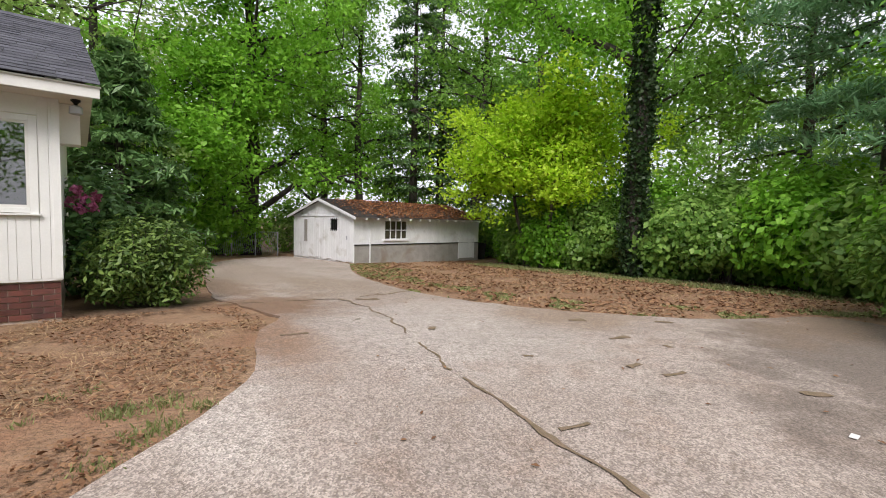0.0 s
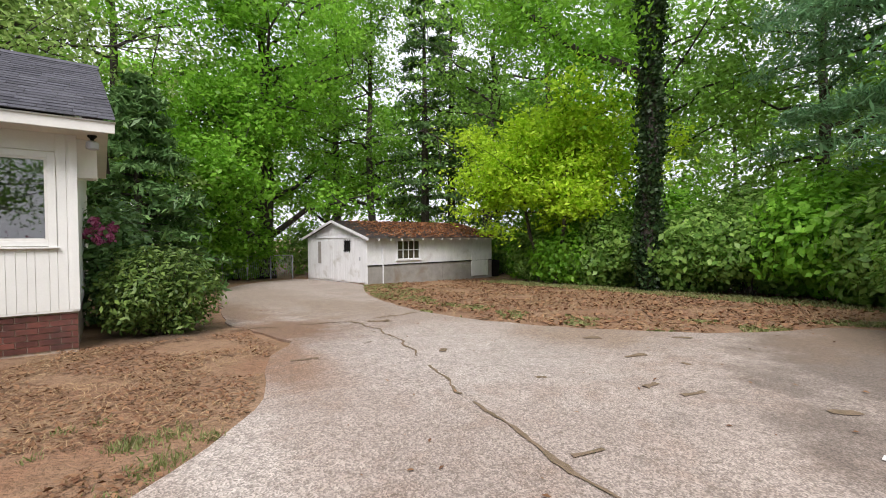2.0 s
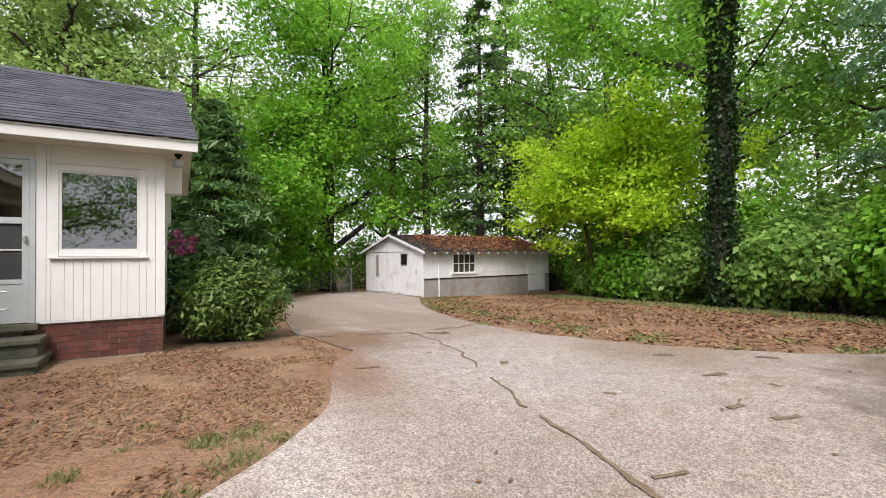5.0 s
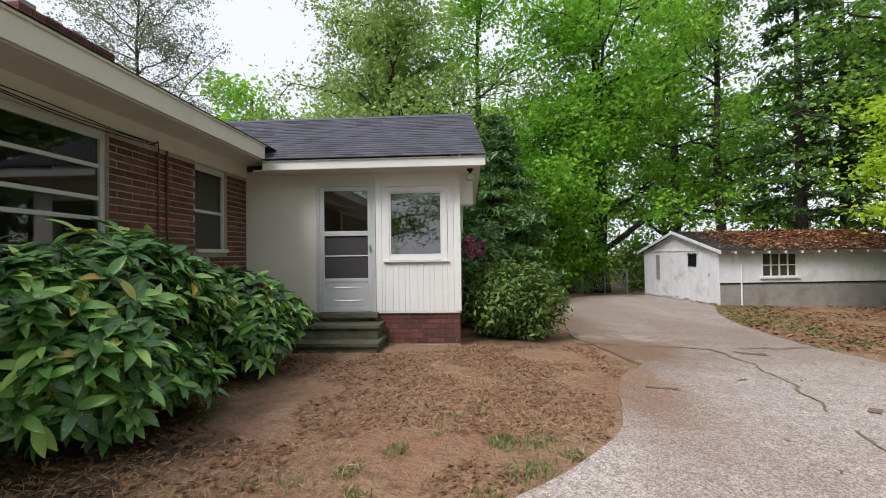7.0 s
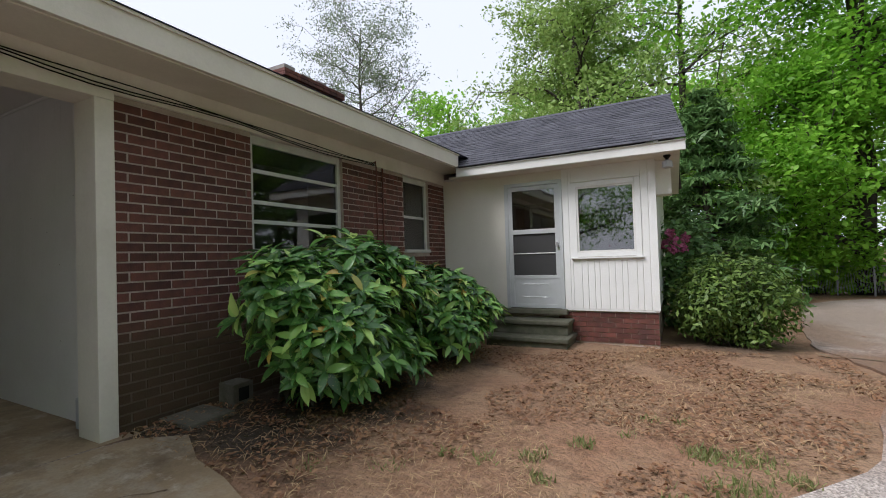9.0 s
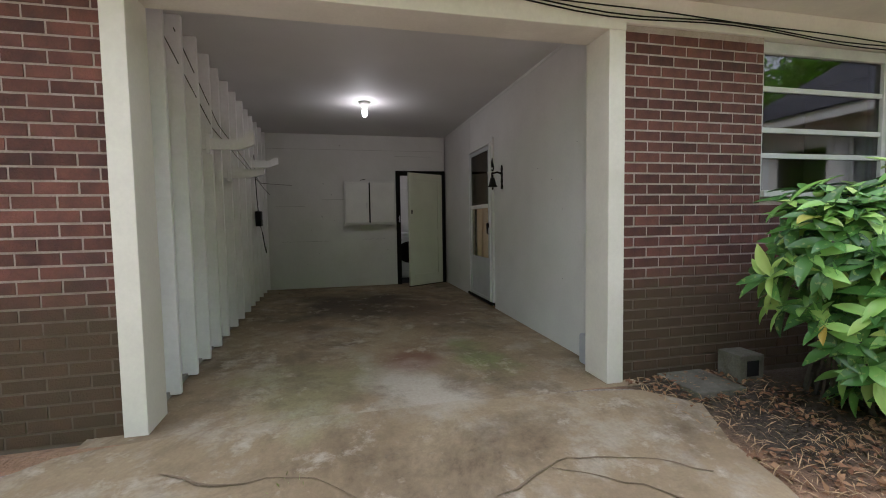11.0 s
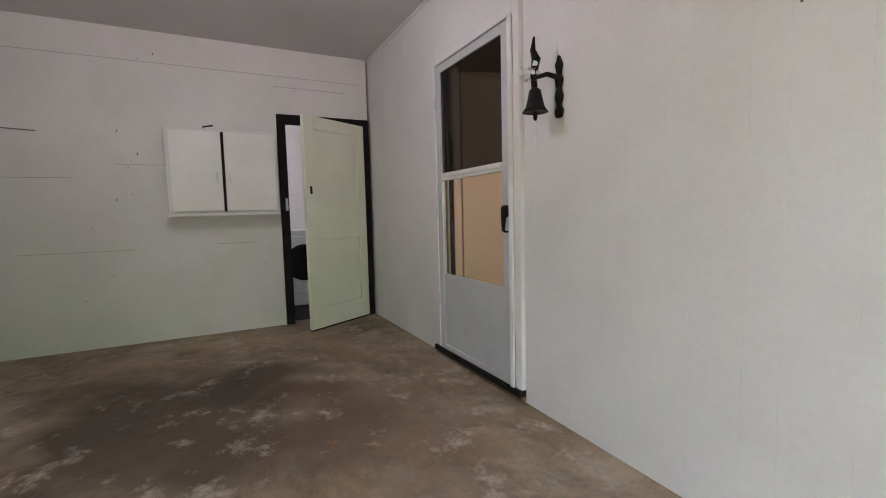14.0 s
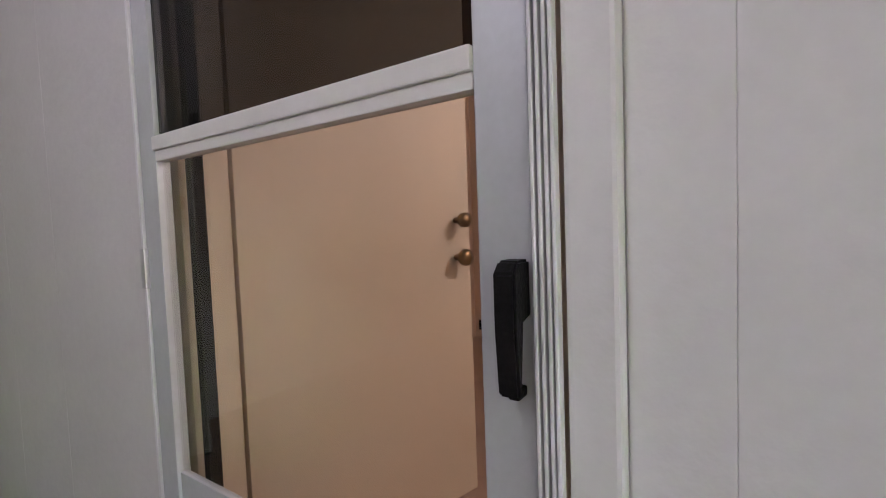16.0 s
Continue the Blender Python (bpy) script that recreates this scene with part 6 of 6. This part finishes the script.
def aucuba(lobes, rosettes, singles, label, at):
    th = thing("aucuba_bush", (*at, gz(*at)), label, "bush")
    wood = bmesh.new()
    verts, faces = [], []
    count = 0
    for r in range(rosettes):
        cx, cy, cz, rx, ry, rz = lobes[int(rng.integers(0, len(lobes)))]
        u = rng.normal(size=3)
        u /= np.linalg.norm(u)
        if u[0] < -0.45 or u[2] < -0.55:
            u[0], u[2] = abs(u[0]), abs(u[2]) * 0.9
        deep = 1.0 if r < rosettes * 0.62 else rng.uniform(0.55, 0.9)
        c = np.array([cx, cy, cz]) + u * np.array([rx, ry, rz]) * deep * rng.uniform(0.9, 1.07)
        c[0] = max(c[0], 0.1)
        d = u * np.array([1, 1, 0.8]) + np.array([0, 0, 0.75])
        d /= np.linalg.norm(d)
        if r % 4 == 0:
            tube([(at[0] + rng.normal() * 0.1, at[1] + (cy - at[1]) * 0.6 + rng.normal() * 0.1, gz(*at) - 0.05), tuple((np.array([cx, cy, cz]) + c) / 2), tuple(c)], [0.016, 0.012, 0.007], 5, wood)
        q = Vector(d).to_track_quat("Z", "Y").to_matrix()
        k = int(rng.integers(6, 10))
        for i in range(k):
            a = 2 * math.pi * i / k + rng.uniform(-0.3, 0.3)
            tilt = rng.uniform(-0.15, 0.75)
            size = rng.uniform(0.11, 0.225)
            m = q @ (Matrix.Rotation(a, 3, "Z") @ Matrix.Rotation(-tilt + 0.2, 3, "Y"))
            if count < singles and deep == 1.0:
                ob = new("leaf", LEAF)
                ob.matrix_basis = Matrix.Translation(Vector(c) - Vector((*at, gz(*at)))) @ m.to_4x4() @ Matrix.Scale(size, 4)
                ob.parent = th
                count += 1
            else:
                faces.append(lf + len(verts) * len(lv))
                verts.append((lv * size) @ np.array(m).T + c)
    part("branching", wood, stick, th)
    mesh = fast_mesh("inner_leaves", np.concatenate(verts), np.concatenate(faces))
    for p in mesh.polygons:
        p.use_smooth = True
    tagged(adopt(link("inner_leaves", mesh, AUC_IN), th), kind="stuff")
    return th


aucuba([(0.72, -3.75, 1.02, 0.66, 0.88, 0.58), (0.95, -4.15, 0.66, 0.55, 0.6, 0.46), (0.78, -3.15, 0.95, 0.52, 0.55, 0.5), (0.78, -4.45, 1.08, 0.40, 0.45, 0.36), (1.02, -3.75, 0.40, 0.5, 0.7, 0.34)], 720, 300, "large glossy-leaved aucuba bush against the brick wall", (0.6, -3.8))
aucuba([(0.8, -1.85, 0.74, 0.58, 0.66, 0.48), (1.05, -1.5, 0.56, 0.46, 0.48, 0.36), (1.05, -2.1, 0.42, 0.46, 0.55, 0.28)], 330, 150, "smaller glossy-leaved aucuba bush beside the porch steps", (0.8, -1.8))


# ---- yard litter and grass ----
def tuft(x, y, r, n, h, label="small tuft of pale green grass in bare earth"):
    z = gz(x, y)
    th = thing("grass_tuft", (x, y, z), label, "grass", "grass tufts")
    b = np.stack([x + rng.normal(size=n) * r, y + rng.normal(size=n) * r, np.full(n, z - 0.02)], 1)
    d = rng.normal(size=(n, 3)) * 0.5
    d[:, 2] = 1.0
    d *= (h * rng.uniform(0.4, 1.1, n) / np.linalg.norm(d, axis=1))[:, None]
    s = rng.normal(size=(n, 3)) * 0.004
    v = np.stack([b - s, b + s, b + d * 0.6 + s * 0.7 + d[:, [1, 0, 2]] * 0.05, b + d], 1).reshape(-1, 3)
    k = np.arange(n)[:, None] * 4
    tagged(adopt(link("grass", fast_mesh("grass", v, k + np.array([[0, 1, 2, 3]])), grass_blade), th), kind="stuff")


for x, y, r, n in ((3.46, -3.19, 0.05, 120), (3.68, -3.13, 0.05, 120), (3.83, -3.72, 0.09, 420), (4.1, -3.68, 0.10, 380), (4.3, -3.92, 0.06, 240), (3.93, -4.2, 0.10, 420), (4.05, -4.1, 0.1, 300), (3.06, -3.85, 0.06, 200), (2.25, -4.4, 0.05, 110),
                   (2.5, -4.36, 0.05, 130), (2.8, -4.2, 0.07, 200), (2.92, -4.47, 0.05, 160), (3.7, -4.45, 0.08, 260), (1.55, -5.0, 0.09, 120), (3.35, -3.6, 0.04, 70), (2.0, -4.75, 0.06, 90), (0.75, -7.6, 0.06, 90), (5.2, -6.3, 0.03, 50)):
    tuft(x, y, r * 0.8, int(n * 0.4), 0.065)


def scatter(name, n, inside, size, mat, label, lift=0.012, aspect=0.5, spread=None):
    pts = []
    while len(pts) < n:
        x, y = spread()
        if inside(x, y):
            pts.append((x, y, gz(x, y) + lift + 0.01 * random.random()))
    return tagged(link(name, leaf_mesh(name, np.array(pts), size, aspect, 1.6, vary=0.6), mat), label, "litter", kind="stuff")


def edge_x(y):
    """The drive's left edge."""
    return np.interp(y, [-5.5, -5.05, -4.51, -4.15, -3.65, -3.2, -1.9, -1.2, 0.0, 1.3, 8.9], [2.4, 3.2, 3.83, 4.24, 4.66, 4.85, 5.3, 5.75, 5.6, 5.45, 6.9])


scatter("yard_leaves", 9500, lambda x, y: noise.noise((x * 0.9, y * 0.9, 2)) > -0.12 and x < edge_x(y) - 0.05 and not (x < 2.3 and y > -0.75), 0.021, litter, "brown dead leaves scattered over the bare yard", spread=lambda: (rng.uniform(0.1, 5.5), rng.uniform(-5.4, 0.0)))
scatter("yard_straw", 9000, lambda x, y: noise.noise((x * 0.7, y * 0.7, 6)) > -0.1 and x < edge_x(y) - 0.05 and not (x < 2.3 and y > -0.75), 0.035, straw, "pale dry grass stems over the bare yard", 0.01, 0.07, lambda: (rng.uniform(0.1, 5.5), rng.uniform(-5.4, -0.1)))


def lawn(x, y):
    return x > np.interp(y, [-8, -5.5, -4.6, -3.3, -1.6, 0.4, 3.0, 6.0, 8.4], [15.5, 13.5, 11.3, 10.1, 9.3, 9.1, 9.5, 10.6, 11.75]) + 0.05 and not (x > 12 and y > 8.4 + 0.095 * (x - 12)) and x < 18.2


scatter("lawn_leaves", 12000, lambda x, y: lawn(x, y) and noise.noise((x * 0.5, y * 0.8, 3)) > -0.3, 0.045, litter, "brown fallen leaves over the back yard", spread=lambda: (rng.uniform(9, 18.3), rng.uniform(-7, 9.3)))
scatter("lawn_straw", 6000, lambda x, y: lawn(x, y) and noise.noise((x * 0.6, y * 0.6, 9)) > -0.1, 0.06, straw, "dry straw-coloured grass over the back yard", 0.01, 0.09, lambda: (rng.uniform(9, 18.3), rng.uniform(-7, 9.3)))


def turf(n, inside, spread, h, label):
    pts = []
    while len(pts) < n:
        x, y = spread()
        if inside(x, y):
            pts.append((x, y, gz(x, y) - 0.015))
    b = np.array(pts)
    d = rng.normal(size=(n, 3)) * 0.6
    d[:, 2] = 1.0
    d *= (h * rng.uniform(0.4, 1.1, n) / np.linalg.norm(d, axis=1))[:, None]
    s = rng.normal(size=(n, 3)) * 0.011
    v = np.stack([b - s, b + s, b + d * 0.6 + s * 0.7, b + d], 1).reshape(-1, 3)
    k = np.arange(n)[:, None] * 4
    tagged(link("lawn_grass", fast_mesh("lawn_grass", v, k + np.array([[0, 1, 2, 3]])), grass_blade), label, "grass", kind="stuff")


turf(15000, lambda x, y: lawn(x, y) and not lawn(x - 1.6 - 0.9 * noise.noise((x * 0.7, y * 0.7, 1)), y) and noise.noise((x * 1.1, y * 1.1, 12)) > 0.12 - 0.45 * smooth01((y - 1.0) / 4.0), lambda: (rng.uniform(9, 17), rng.uniform(-7, 8.4)), 0.06, "thin green grass along the edge of the drive")
turf(12000, lambda x, y: lawn(x, y) and x > 16.6, lambda: (rng.uniform(16.5, 18.2), rng.uniform(-7, 7)), 0.12, "green grass at the foot of the hedge")
pts = np.stack([rng.uniform(4, 14, 260), rng.uniform(-8, 3, 260)], 1)
pts = np.array([(x, y, gz(x, y) + 0.024) for x, y in pts if edge_x(y) + 0.1 < x and not lawn(x, y)])
tagged(link("drive_debris", leaf_mesh("drive_debris", pts, 0.02, 0.5, 3.0, vary=0.7), litter), "dead leaves and twigs on the drive", "litter", kind="stuff")
paper = thing("paper_scrap", (7.5, -6.88, gz(7.5, -6.88) + 0.02), "scrap of white paper on the drive", "paper")
part("sheet", box(7.46, 7.54, -6.905, -6.86, gz(7.5, -6.88) + 0.02, gz(7.5, -6.88) + 0.026, 0.002), white_paint, paper)

# bricks of the walls, the nearest as pieces
lay(wall_brick, -5.355, -4.135, 0.1, 2.655)
joined = bmesh.new()
lay(None, -2.755, -1.355, 0.1, 2.655, joined)
lay(None, -0.565, -0.002, 0.1, 2.655, joined)
lay(None, -4.135, -2.755, 0.1, 1.44, joined)
lay(None, -1.355, -0.565, 0.1, 1.44, joined)
tagged(adopt(part("brickwork", joined, brick_island), wall_brick), kind="stuff")
joined = bmesh.new()
lay(None, -10.4, -8.565, 0.1, 2.655, joined)
tagged(adopt(part("brickwork", joined, brick_island), wall_brick_south), kind="stuff")
# porch base bricks
for c in range(6):
    z = 0.008 + c * 0.0765 - 0.02
    x = 2.12 + (LONG / 2 if c % 2 else 0.0) - LONG
    while x < 3.45:
        a, b = max(x, 2.0), min(x + LONG - 0.011, 3.45)
        if b - a > 0.04:
            part("brick", box(a, b, 0.016 + float(rng.uniform(-0.002, 0.002)), 0.03, z, z + COURSE - 0.011, 0.002), brick_porch, porch_base)
        x += LONG
